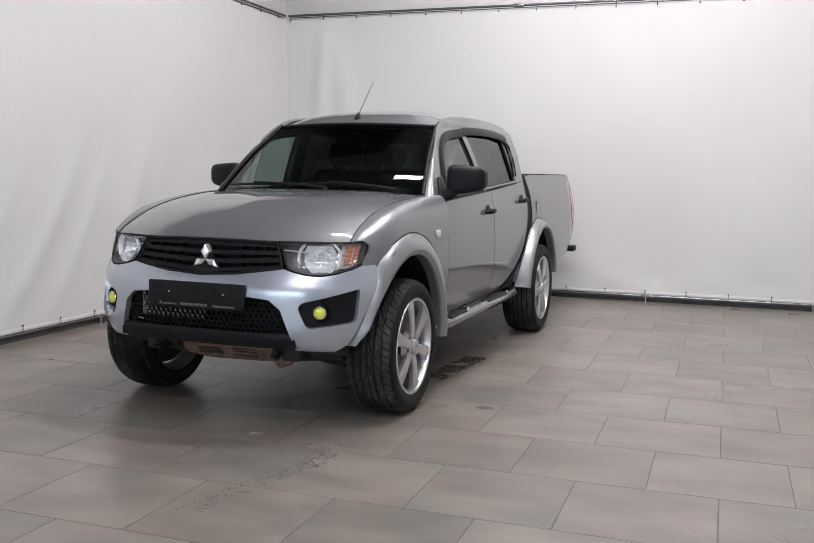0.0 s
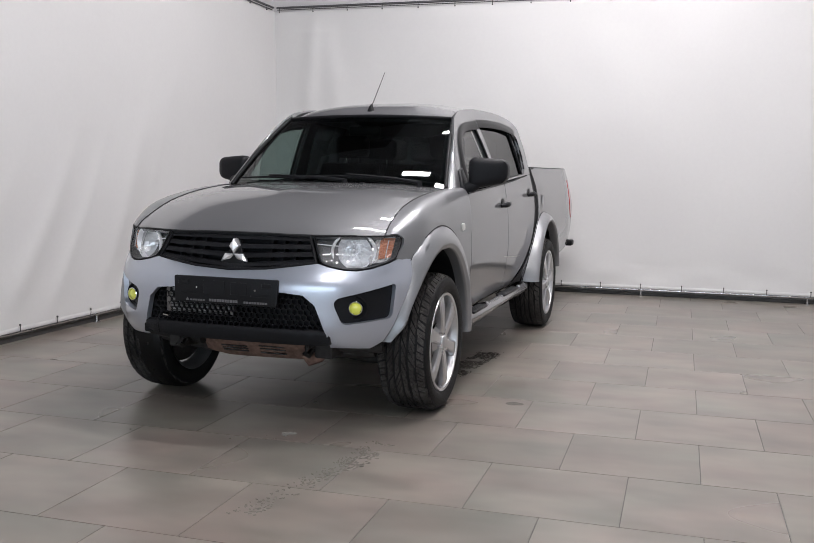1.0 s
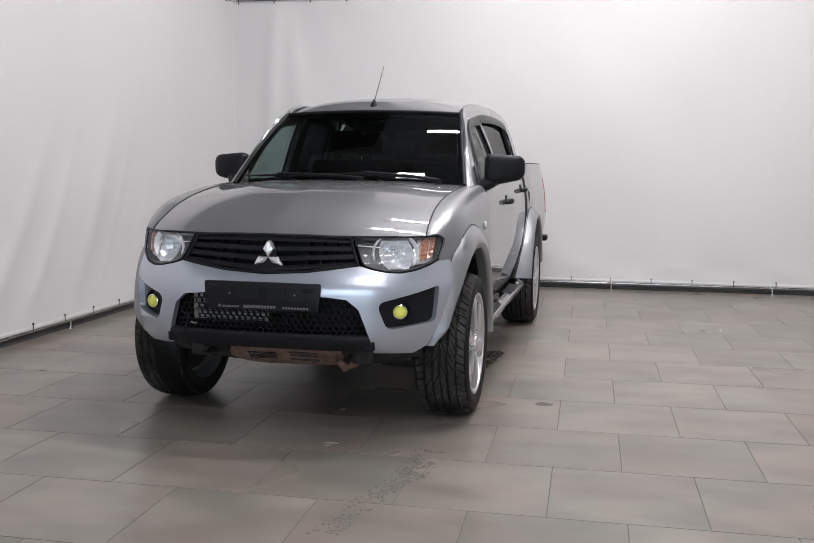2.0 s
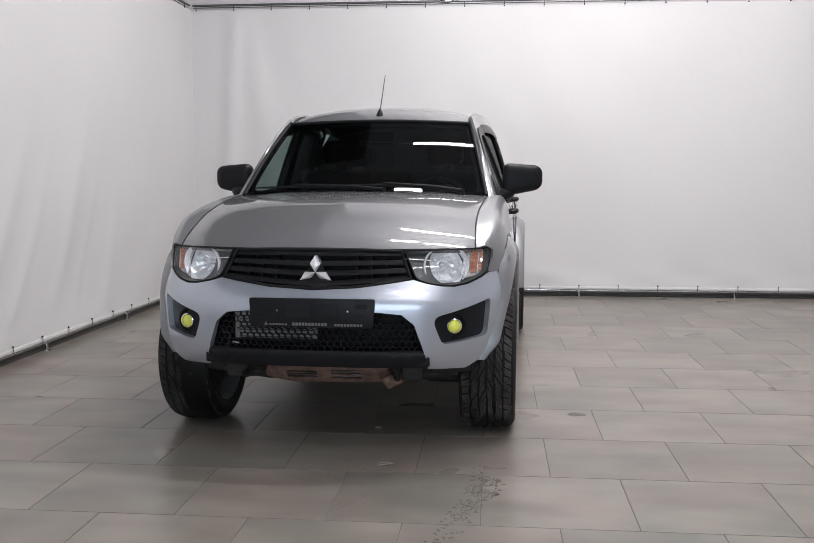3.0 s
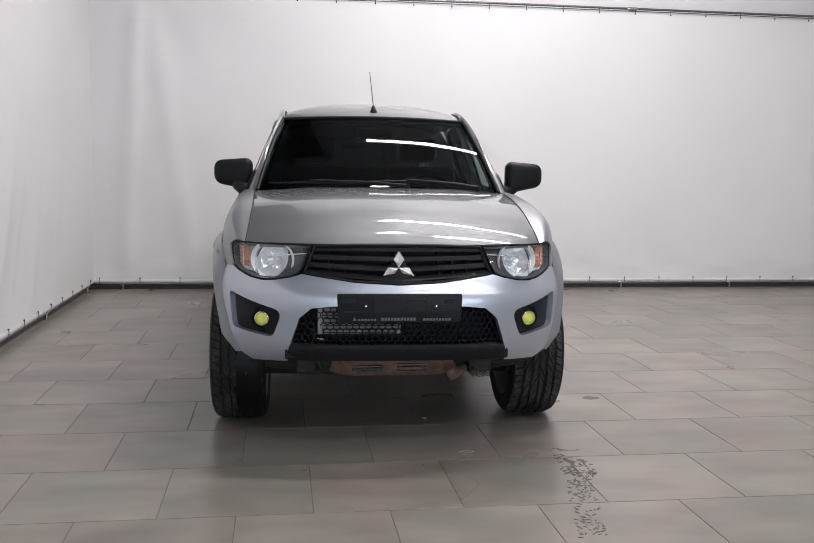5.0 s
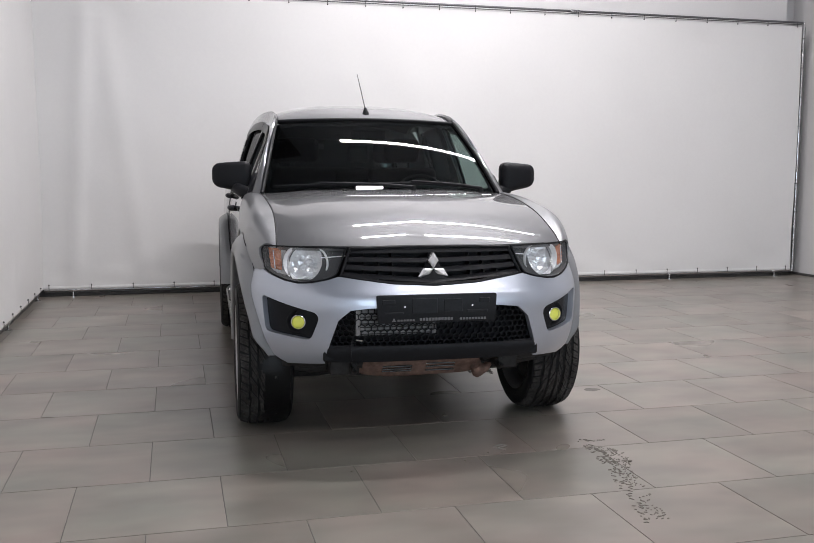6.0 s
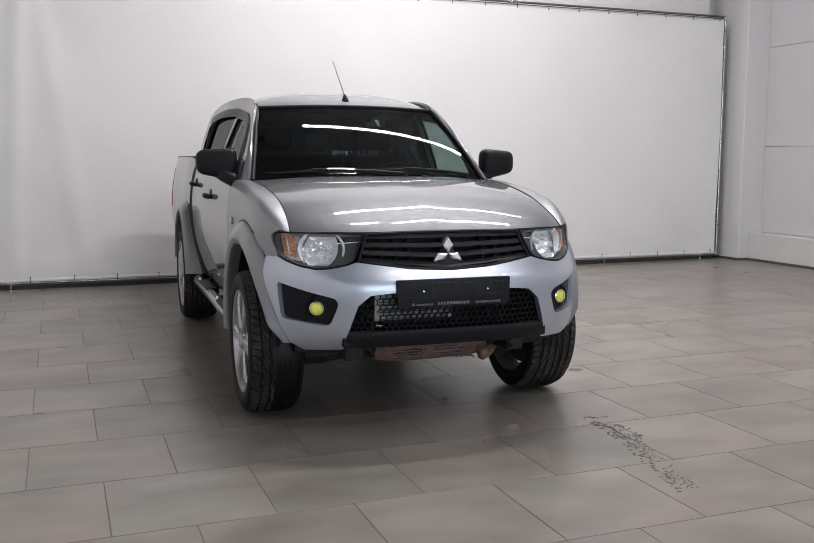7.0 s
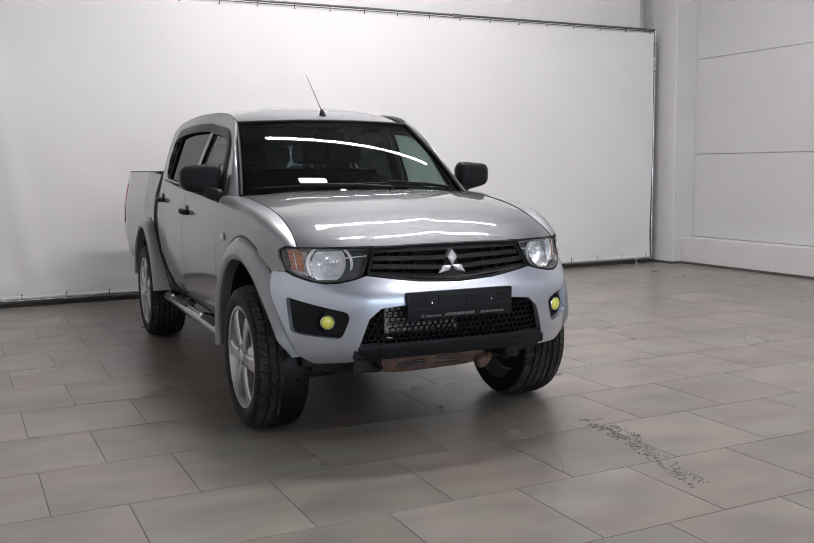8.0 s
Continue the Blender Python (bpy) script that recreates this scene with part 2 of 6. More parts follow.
def bm_tube(pts, radius, n=10, bm=None, caps=True):
    """A round bar along a line of points; radius: one number or one for each point."""
    bm = bm or bmesh.new()
    pts = [Vector(p) for p in pts]
    rads = radius if isinstance(radius, (list, tuple)) else [radius] * len(pts)
    rings = []
    up = None
    for i, p in enumerate(pts):
        d = (pts[min(i + 1, len(pts) - 1)] - pts[max(i - 1, 0)]).normalized()
        if up is None:
            up = Vector((0, 0, 1)) if abs(d.z) < 0.9 else Vector((0, 1, 0))
        a = d.cross(up).normalized()
        b = a.cross(d).normalized()
        up = b
        rings.append([bm.verts.new(p + rads[i] * (math.cos(2 * math.pi * k / n) * a + math.sin(2 * math.pi * k / n) * b)) for k in range(n)])
    for r, q in zip(rings, rings[1:]):
        for k in range(n):
            bm.faces.new((r[k], r[(k + 1) % n], q[(k + 1) % n], q[k]))
    if caps:
        bm.faces.new(rings[0][::-1])
        bm.faces.new(rings[-1])
    bmesh.ops.recalc_face_normals(bm, faces=bm.faces)
    return bm


def bm_lathe(profile, n=48, axis="x", bm=None, closed=False):
    """Turns a profile of (along, radius) round the x axis."""
    bm = bm or bmesh.new()
    rings = []
    for a, r in profile:
        rings.append([bm.verts.new((a, r * math.cos(2 * math.pi * k / n), r * math.sin(2 * math.pi * k / n))) for k in range(n)])
    pairs = list(zip(rings, rings[1:])) + ([(rings[-1], rings[0])] if closed else [])
    for r, q in pairs:
        for k in range(n):
            bm.faces.new((r[k], r[(k + 1) % n], q[(k + 1) % n], q[k]))
    bmesh.ops.recalc_face_normals(bm, faces=bm.faces)
    return bm


def bm_prism(poly, to3d, depth, bevel=0.0):
    """A flat polygon (2D) brought into space by to3d(u, v, w), from w = 0 to w = depth."""
    bm = bmesh.new()
    a = [bm.verts.new(to3d(u, v, 0.0)) for u, v in poly]
    b = [bm.verts.new(to3d(u, v, depth)) for u, v in poly]
    n = len(poly)
    for i in range(n):
        bm.faces.new((a[i], a[(i + 1) % n], b[(i + 1) % n], b[i]))
    fa, fb = bm.faces.new(a[::-1]), bm.faces.new(b)
    bmesh.ops.recalc_face_normals(bm, faces=bm.faces)
    if bevel:
        bmesh.ops.bevel(bm, geom=list(set(fa.edges) | set(fb.edges)), offset=bevel, segments=2, profile=0.5, affect="EDGES")
    return bm


def inside(p, poly):
    x, y = p
    c = False
    j = len(poly) - 1
    for i in range(len(poly)):
        xi, yi = poly[i]
        xj, yj = poly[j]
        if (yi > y) != (yj > y) and x < (xj - xi) * (y - yi) / (yj - yi) + xi:
            c = not c
        j = i
    return c


def smooth_line(pts, n=8):
    """Catmull-Rom through points of any dimension."""
    pts = [np.array(p, float) for p in pts]
    q = [2 * pts[0] - pts[1], *pts, 2 * pts[-1] - pts[-2]]
    out = []
    for i in range(1, len(q) - 2):
        for k in range(n):
            t = k / n
            out.append(0.5 * (2 * q[i] + (q[i + 1] - q[i - 1]) * t + (2 * q[i - 1] - 5 * q[i] + 4 * q[i + 1] - q[i + 2]) * t * t
                              + (3 * q[i] - q[i - 1] - 3 * q[i + 1] + q[i + 2]) * t ** 3))
    out.append(pts[-1])
    return [tuple(p) for p in out]


def rounded(poly, r, n=5):
    """A closed 2D polygon with its corners rounded; r: one radius or one a corner."""
    rs = r if isinstance(r, (list, tuple)) else [r] * len(poly)
    out = []
    m = len(poly)
    for i in range(m):
        p, a, b = (Vector(poly[k % m]) for k in (i, i - 1, i + 1))
        if rs[i] <= 0:
            out.append(tuple(p))
            continue
        da, db = (a - p), (b - p)
        cut = min(rs[i], da.length * 0.48, db.length * 0.48)
        s, e = p + da.normalized() * cut, p + db.normalized() * cut
        for k in range(n + 1):
            t = k / n
            out.append(tuple((1 - t) ** 2 * s + 2 * t * (1 - t) * p + t * t * e))
    return out


def dense(poly, h):
    out = []
    for i, p in enumerate(poly):
        q = poly[(i + 1) % len(poly)]
        d = math.hypot(q[0] - p[0], q[1] - p[1])
        if d < 1e-6:
            continue
        n = max(1, int(round(d / h)))
        for k in range(n):
            out.append((p[0] + (q[0] - p[0]) * k / n, p[1] + (q[1] - p[1]) * k / n))
    return out


CENTRE = Vector((0, 1.9, 0.75))


def panel(name, outline, fmap, mat, parent=None, holes=(), h=0.05, lip=0.014, label="", outward=None, hole_lip=None):
    """A sheet of bodywork: the 2D outline with holes, triangulated and bent by fmap(u, v); its edges are folded inwards by lip."""
    from mathutils.geometry import delaunay_2d_cdt
    loops = [dense(outline, h)] + [dense(p, h) for p in holes]
    pts, edges = [], []
    for lp in loops:
        s = len(pts)
        pts += lp
        edges += [(s + i, s + (i + 1) % len(lp)) for i in range(len(lp))]
    bound = np.array(pts)
    us, vs = bound[:, 0], bound[:, 1]
    for i, u in enumerate(np.arange(us.min() + h / 2, us.max(), h)):
        for v in np.arange(vs.min() + h / 2 + (h / 2 if i % 2 else 0), vs.max(), h):
            if inside((u, v), loops[0]) and not any(inside((u, v), q) for q in loops[1:]):
                if np.min((bound[:, 0] - u) ** 2 + (bound[:, 1] - v) ** 2) > (0.45 * h) ** 2:
                    pts.append((float(u), float(v)))
    co, _, tris, orig, _, _ = delaunay_2d_cdt([Vector(p) for p in pts], edges, [], 0, 1e-6)
    first = {}
    for i, o in enumerate(orig):
        for k in o:
            first[k] = i
    keep = []
    for t in tris:
        c = sum((co[i] for i in t), Vector((0, 0))) / 3
        if inside(c, loops[0]) and not any(inside(c, q) for q in loops[1:]):
            keep.append(list(t))
    e = 1e-3
    P = [Vector(fmap(p[0], p[1])) for p in co]
    N = []
    for p in co:
        du = Vector(fmap(p[0] + e, p[1])) - Vector(fmap(p[0] - e, p[1]))
        dv = Vector(fmap(p[0], p[1] + e)) - Vector(fmap(p[0], p[1] - e))
        n = du.cross(dv)
        N.append(n.normalized() if n.length > 1e-12 else Vector((0, 0, 1)))
    mid = sum(P, Vector()) / len(P)
    nm = sum(N, Vector())
    want = Vector(outward) if outward else mid - CENTRE
    if nm.dot(want) < 0:
        N = [-n for n in N]
    faces, loopn = [], []
    for t in keep:
        a, b, c = (P[i] for i in t)
        if (b - a).cross(c - a).dot(N[t[0]] + N[t[1]] + N[t[2]]) < 0:
            t = t[::-1]
        faces.append(t)
        loopn += [N[i] for i in t]
    verts = list(P)
    s = 0
    for li, lp in enumerate(loops):
        depth = lip if li == 0 or hole_lip is None else hole_lip
        idx = [first[s + i] for i in range(len(lp))]
        s += len(lp)
        if depth <= 0:
            continue
        base = len(verts)
        for i in idx:
            verts += [P[i], P[i] - N[i] * depth]
        m = len(idx)
        ctr = sum((P[i] for i in idx), Vector()) / m
        for k in range(m):
            q = [base + 2 * k, base + 2 * ((k + 1) % m), base + 2 * ((k + 1) % m) + 1, base + 2 * k + 1]
            fn = (verts[q[1]] - verts[q[0]]).cross(verts[q[3]] - verts[q[0]])
            if fn.length < 1e-12:
                continue
            fn.normalize()
            away = (verts[q[0]] - ctr).dot(fn)
            if (away < 0) == (li == 0):
                q, fn = q[::-1], -fn
            faces.append(q)
            loopn += [fn] * 4
    return from_lists(name, verts, faces, mat, parent, label, True, loopn)


def sheet(name, fn, nu, nv, mat, parent=None, label="", outward=None, u0=0.0, u1=1.0, v0=0.0, v1=1.0):
    """A bent grid fn(u, v) with exact normals."""
    e = 1e-3
    verts, norms = [], []
    for i in range(nu + 1):
        for j in range(nv + 1):
            u, v = u0 + (u1 - u0) * i / nu, v0 + (v1 - v0) * j / nv
            verts.append(Vector(fn(u, v)))
            n = (Vector(fn(u + e, v)) - Vector(fn(u - e, v))).cross(Vector(fn(u, v + e)) - Vector(fn(u, v - e)))
            norms.append(n.normalized() if n.length > 1e-14 else Vector((0, 0, 1)))
    mid = sum(verts, Vector()) / len(verts)
    want = Vector(outward) if outward else mid - CENTRE
    flip = sum(norms, Vector()).dot(want) < 0
    if flip:
        norms = [-n for n in norms]
    faces, loopn = [], []
    for i in range(nu):
        for j in range(nv):
            a = i * (nv + 1) + j
            q = [a, a + nv + 1, a + nv + 2, a + 1]
            if flip:
                q = q[::-1]
            faces.append(q)
            loopn += [norms[k] for k in q]
    return from_lists(name, verts, faces, mat, parent, label, True, loopn)


def lerp_table(t, table):
    """A smooth curve through (t, value) pairs."""
    if t <= table[0][0]:
        return table[0][1] + (t - table[0][0]) * (table[1][1] - table[0][1]) / (table[1][0] - table[0][0])
    if t >= table[-1][0]:
        return table[-1][1] + (t - table[-1][0]) * (table[-1][1] - table[-2][1]) / (table[-1][0] - table[-2][0])
    for i in range(len(table) - 1):
        x0, y0 = table[i]
        x1, y1 = table[i + 1]
        if x0 <= t <= x1:
            def slope(k):
                a, b = max(k - 1, 0), min(k + 1, len(table) - 1)
                return (table[b][1] - table[a][1]) / (table[b][0] - table[a][0])
            d = x1 - x0
            s = (t - x0) / d
            m0, m1 = slope(i) * d, slope(i + 1) * d
            return (2 * s ** 3 - 3 * s * s + 1) * y0 + (s ** 3 - 2 * s * s + s) * m0 + (-2 * s ** 3 + 3 * s * s) * y1 + (s ** 3 - s * s) * m1


def step(a, b, t):
    t = min(1, max(0, (t - a) / (b - a)))
    return t * t * (3 - 2 * t)


# ---- the room ----
BACK, LEFT, RIGHT, FRONT, TOP = 5.29, -2.575, 6.89, -9.0, 6.0
ROOM = pose(0, 0, 0, 0, 0, 2.0)      # the hall stands two degrees askew to the truck


def wall(name, lo, hi, mat, label, bevel=0.0):
    return tagged(part(name, bm_box(lo, hi, bevel), mat), label, "wall", kind="structure")


wall("wall_back", (LEFT - 0.2, BACK, 0), (6.18, BACK + 0.2, TOP), WALL_PAINT, "plain white plastered wall behind the banner")
wall("wall_back_recess", (6.18, BACK + 0.35, 0), (6.75, BACK + 0.5, TOP), WALL_PAINT, "narrow recessed strip of white plastered wall")
wall("wall_left", (LEFT - 0.2, FRONT, 0), (LEFT, BACK, TOP), WALL_PAINT, "plain white plastered side wall behind the banner")
WX0, WX1, WZ0, WZ1 = -1.8, 4.2, 0.55, 2.75      # glazed gate behind the camera
wall("wall_front", (LEFT - 0.2, FRONT - 0.2, 0), (WX0, FRONT, TOP), WALL_PAINT, "plain white wall closing the hall")
wall("wall_front_end", (WX1, FRONT - 0.2, 0), (RIGHT + 0.2, FRONT, TOP), WALL_PAINT, "plain white wall beside the glazed gate")
wall("wall_front_sill", (WX0, FRONT - 0.2, 0), (WX1, FRONT, WZ0), WALL_PAINT, "plain white wall below the glazed gate")
wall("wall_front_head", (WX0, FRONT - 0.2, WZ1), (WX1, FRONT, TOP), WALL_PAINT, "plain white wall above the glazed gate")
gate = thing("window_1", "wide frosted daylight glazing in a grey frame", "window", kind="structure")
for k in range(4):
    x0, x1 = WX0 + (WX1 - WX0) * k / 4, WX0 + (WX1 - WX0) * (k + 1) / 4
    part("pane", bm_box((x0 + 0.03, FRONT - 0.12, WZ0 + 0.05), (x1 - 0.03, FRONT - 0.10, WZ1 - 0.05)), DAYLIGHT, gate)
for k in range(5):
    x0 = WX0 + (WX1 - WX0) * k / 4
    part("window_frame", bm_box((max(x0 - 0.035, WX0), FRONT - 0.16, WZ0), (min(x0 + 0.035, WX1), FRONT - 0.06, WZ1), 0.004, 1), DARK_PIPE, gate)
for z0, z1 in ((WZ0, WZ0 + 0.055), (WZ1 - 0.055, WZ1)):
    part("window_rail", bm_box((WX0, FRONT - 0.158, z0), (WX1, FRONT - 0.062, z1), 0.004, 1), DARK_PIPE, gate)
wall("column", (6.54, 4.97, 0), (RIGHT + 0.2, BACK + 0.349, TOP), WALL_PAINT, "white painted square column in the corner", 0.012)
wall("wall_right", (RIGHT + 0.02, FRONT, 0), (RIGHT + 0.2, 4.97, TOP), PANEL_PAINT, "backing of the panelled side wall")
plinth = wall("wall_plinth", (6.70, FRONT, 0), (RIGHT, 4.968, 0.36), PLINTH_PAINT, "low white plastered plinth along the wall", 0.008)


def wall_panels():
    """Large flat panels of the right wall with narrow joints."""
    host = thing("wall_cladding", "smooth pale grey wall panels with narrow horizontal joints", "wall", kind="structure")
    zs = (0.36, 1.475, 2.735, 3.99, 5.2, TOP)
    ys = (FRONT, -6.2, -3.1, 0.0, 4.968)
    for z0, z1 in zip(zs, zs[1:]):
        for y0, y1 in zip(ys, ys[1:]):
            part("wall_panel", bm_box((RIGHT - 0.0, y0 + 0.001, z0 + 0.003), (RIGHT + 0.02, y1 - 0.001, z1 - 0.003), 0.002, 1), PANEL_PAINT, host)


wall_panels()
ceiling = tagged(part("ceiling", bm_box((LEFT - 0.2, FRONT - 0.2, TOP), (RIGHT + 0.2, BACK + 0.5, TOP + 0.2)), CEILING_GREY), "flat grey ceiling", "ceiling", kind="structure")
DARK_EDGE = -0.85       # edge of the added dark sheets
# Unseen dark sheets, added so the bonnet mirrors a dark upper corner.
tagged(part("wall_upper_cladding", bm_box((LEFT + 0.032, BACK - 0.03, 3.45), (DARK_EDGE, BACK - 0.001, TOP - 0.05), 0.004, 1), DARK_SHEET), "unseen dark sheet high on the back wall, added for reflections", "wall", kind="structure")
tagged(part("wall_side_cladding", bm_box((LEFT + 0.001, FRONT + 0.01, 3.35), (LEFT + 0.03, BACK - 0.001, TOP - 0.05), 0.004, 1), DARK_SHEET), "unseen dark sheet high on the side wall, added for reflections", "wall", kind="structure")
tagged(part("ceiling_soffit", bm_box((LEFT + 0.001, 2.6, TOP - 0.048), (DARK_EDGE, BACK - 0.001, TOP - 0.001)), DARK_SHEET), "unseen dark sheet below the ceiling corner, added for reflections", "ceiling", kind="structure")

for nm, lo, hi in (("baseboard_back", (LEFT, BACK - 0.02, 0.0), (6.18, BACK, 0.085)), ("baseboard_recess", (6.18, BACK + 0.33, 0.0), (6.53, BACK + 0.349, 0.05)),
                   ("baseboard_column", (6.53, 4.96, 0), (6.70, 4.97, 0.03)), ("baseboard_column_side", (6.53, 4.972, 0), (6.54, BACK + 0.33, 0.03)),
                   ("baseboard_left", (LEFT, FRONT, 0.0), (LEFT + 0.02, BACK - 0.02, 0.085)), ("baseboard_right", (6.685, FRONT, 0.0), (6.70, 4.958, 0.03))):
    tagged(part(nm, bm_box(lo, hi, 0.003, 1), SKIRT), "dark grey skirting along the wall foot", "baseboard", kind="structure")


# ---- the banners on their pipe frames ----
def folds_back(x, z):
    """Waves of the cloth, in metres from its plane."""
    k = noise.noise((x * 0.7, z * 0.5, 3.1)) * 0.022 + noise.noise((x * 2.3 + z * 1.2, z * 0.9, 7.7)) * 0.010
    k += 0.012 * math.sin(5.5 * (x + 0.5 * z)) * max(0, noise.noise((x * 0.6, z * 0.7, 1.3)) + 0.1)
    k += 0.03 * math.exp(-((x + 2.2 - 0.06 * z) / 0.10) ** 2) + 0.018 * math.exp(-((x + 1.85 - 0.14 * (2.8 - z)) / 0.12) ** 2)
    k += 0.010 * math.exp(-((z - 0.22) / 0.1) ** 2) * math.sin(6 * x)
    return k * min(1, (3.06 - z) * 4 + 0.15) * min(1, (z - 0.1) * 4 + 0.1)


def folds_left(y, z):
    k = noise.noise((y * 0.55, z * 0.35, 13.1)) * 0.03 + noise.noise((y * 1.8 - z * 1.3, z * 0.5, 5.7)) * 0.009
    for y0, lean, w, d in ((0.55, 0.75, 0.12, 0.034), (0.95, 0.62, 0.09, 0.026), (1.5, 0.55, 0.12, 0.036), (1.9, 0.5, 0.08, 0.022), (2.4, 0.42, 0.11, 0.034), (2.75, 0.4, 0.07, 0.018),
                           (3.2, 0.3, 0.12, 0.028), (3.8, 0.2, 0.1, 0.02), (0.0, 0.8, 0.12, 0.034), (-0.6, 0.7, 0.16, 0.035), (-1.5, 0.5, 0.15, 0.03)):
        low = 1.5 - z
        c = y0 - lean * (low if low < 0.6 else 0.6 + 1.3 * (low - 0.6))
        k += d * math.exp(-((y - c) / w) ** 2) * (0.28 + 0.35 * noise.noise((y0, z * 0.8, 2.0))) * step(2.5, 0.9, z)
    return k * min(1, (3.06 - z) * 2.5 + 0.1) * min(1, (z - 0.1) * 3 + 0.1)


def banner(name, label, fn, a0, a1, out):
    host = thing(name, label, "banner")
    sheet("cloth", lambda u, v: fn(a0 + (a1 - a0) * u, 0.088 + (3.082 - 0.088) * v), 190, 80, CURTAIN, host, outward=out)
    sheet("hem", lambda u, v: (Vector(fn(a0 + (a1 - a0) * u, 0.088)) + Vector(out) * 0.004 * math.sin(v * math.pi) + Vector((0, 0, -0.008 + 0.035 * v))),
          100, 4, CURTAIN, host, "doubled white hem", outward=out)
    return host


BANNER_Y, BANNER_X = 5.20, -2.51
back_banner = banner("back_banner", "wide white vinyl banner laced to a pipe frame", lambda x, z: (x, BANNER_Y - folds_back(x, z), z), -2.53, 6.345, (0, -1, 0))
left_banner = banner("side_banner", "creased white vinyl banner laced to a pipe frame", lambda y, z: (BANNER_X + folds_left(y, z), y, z), -6.0, 5.215, (1, 0, 0))


def toggles(host, places, up, out):
    """Short elastic loops with a ball, from the cloth's edge round the pipe."""
    me_ball = me_cord = None
    for p in places:
        p = Vector(p)
        o = Vector(out)
        for nm in ("toggle_ball", "toggle_cord"):
            if nm == "toggle_ball":
                bm = bmesh.new()
                bmesh.ops.create_icosphere(bm, subdivisions=2, radius=0.008, matrix=Matrix.Translation(o * 0.012 + Vector((0, 0, -up * 0.022))))
            else:
                bm = bm_tube([o * 0.012 + Vector((0, 0, -up * 0.022)), o * 0.014, o * 0.01 + Vector((0, 0, up * 0.03))], 0.003, 6)
            if nm == "toggle_ball" and me_ball or nm == "toggle_cord" and me_cord:
                bm.free()
                ob = new(nm, me_ball if nm == "toggle_ball" else me_cord)
                ob.parent = host
            else:
                ob = part(nm, bm, TOGGLE, host, smooth=60)
                if nm == "toggle_ball":
                    me_ball = ob.data
                else:
                    me_cord = ob.data
            ob.location = p


def pipe_frame(name, label, along, posts, fixed, span, out):
    """Upright and level pipes that hold a banner; along: 'x' or 'y'."""
    host = thing(name, label, "banner stand")
    P = (lambda a, z, o=0.0: (a, fixed - o, z)) if along == "x" else (lambda a, z, o=0.0: (fixed + o, a, z))
    a0, a1 = span
    part("bottom_pipe", bm_tube([P(a0, 0.070), P((a0 + a1) / 2, 0.068), P(a1, 0.070)], 0.0135, 12), PIPE, host, smooth=50)
    part("bottom_bar", bm_tube([P(a0, 0.046, -0.02), P(a1, 0.046, -0.02)], 0.008, 10), DARK_PIPE, host, smooth=50)
    part("top_pipe", bm_tube([P(a0, 3.132), P((a0 + a1) / 2, 3.136), P(a1, 3.132)], 0.0125, 12), DARK_PIPE, host, smooth=50)
    part("top_bar", bm_tube([P(a0, 3.112, -0.02), P(a1, 3.112, -0.02)], 0.005, 10), DARK_PIPE, host, smooth=50)
    for a in posts:
        post = part("post", bm_tube([P(a, 0.0), P(a, 0.06)], 0.010, 10), PIPE, host, smooth=50)
        part("foot_plate", bm_tube([P(a, 0.0), P(a, 0.008)], 0.03, 14), PIPE, post, smooth=50)
        part("clamp", bm_tube([P(a - 0.035, 0.070), P(a - 0.03, 0.070), P(a + 0.03, 0.070), P(a + 0.035, 0.070)], [0.015, 0.02, 0.02, 0.015], 12), PIPE, host, smooth=50)
    return host, P


frame_back, PB = pipe_frame("banner_stand", "tubular steel frame holding the back banner", "x", (-2.22, 0.25, 1.705, 3.335, 4.66, 6.13), 5.222, (-2.5, 6.385), -1)
part("end_pipe", bm_tube([PB(6.385, 0.06), PB(6.385, 1.5), PB(6.385, 3.135)], 0.0165, 12), PIPE, frame_back, smooth=50)
part("rear_end_pipe", bm_tube([PB(6.42, 0.09, -0.03), PB(6.42, 3.09, -0.03)], 0.012, 10), DARK_PIPE, frame_back, smooth=50)
for a in (0.25, 3.335):
    part("coupling", bm_tube([PB(a - 0.06, 3.134), PB(a - 0.05, 3.134), PB(a + 0.05, 3.134), PB(a + 0.06, 3.134)], [0.013, 0.019, 0.019, 0.013], 12), PIPE, frame_back, smooth=50)
pipe_frame("banner_stand", "tubular steel frame holding the side banner", "y", (4.95, 3.25, 1.75, 0.25, -1.25, -2.75), -2.53, (-6.0, 5.19), 1)
toggles(back_banner, [(-2.45 + 0.415 * k, 5.195, 3.095) for k in range(22)], 1, (0, -1, 0))
toggles(back_banner, [(-2.45 + 0.415 * k, 5.195, 0.105) for k in range(22)], -1, (0, -1, 0))
toggles(left_banner, [(-2.51, 4.95 - 0.415 * k, 3.095) for k in range(14)], 1, (1, 0, 0))
toggles(left_banner, [(-2.51, 4.95 - 0.415 * k, 0.105) for k in range(14)], -1, (1, 0, 0))
for k in range(8):
    bm = bm_tube([(6.34, 5.19, 0.45 + 0.355 * k), (6.385, 5.192, 0.455 + 0.355 * k), (6.405, 5.21, 0.455 + 0.355 * k)], 0.004, 6)
    part("toggle_cord", bm, TOGGLE, back_banner, smooth=60)


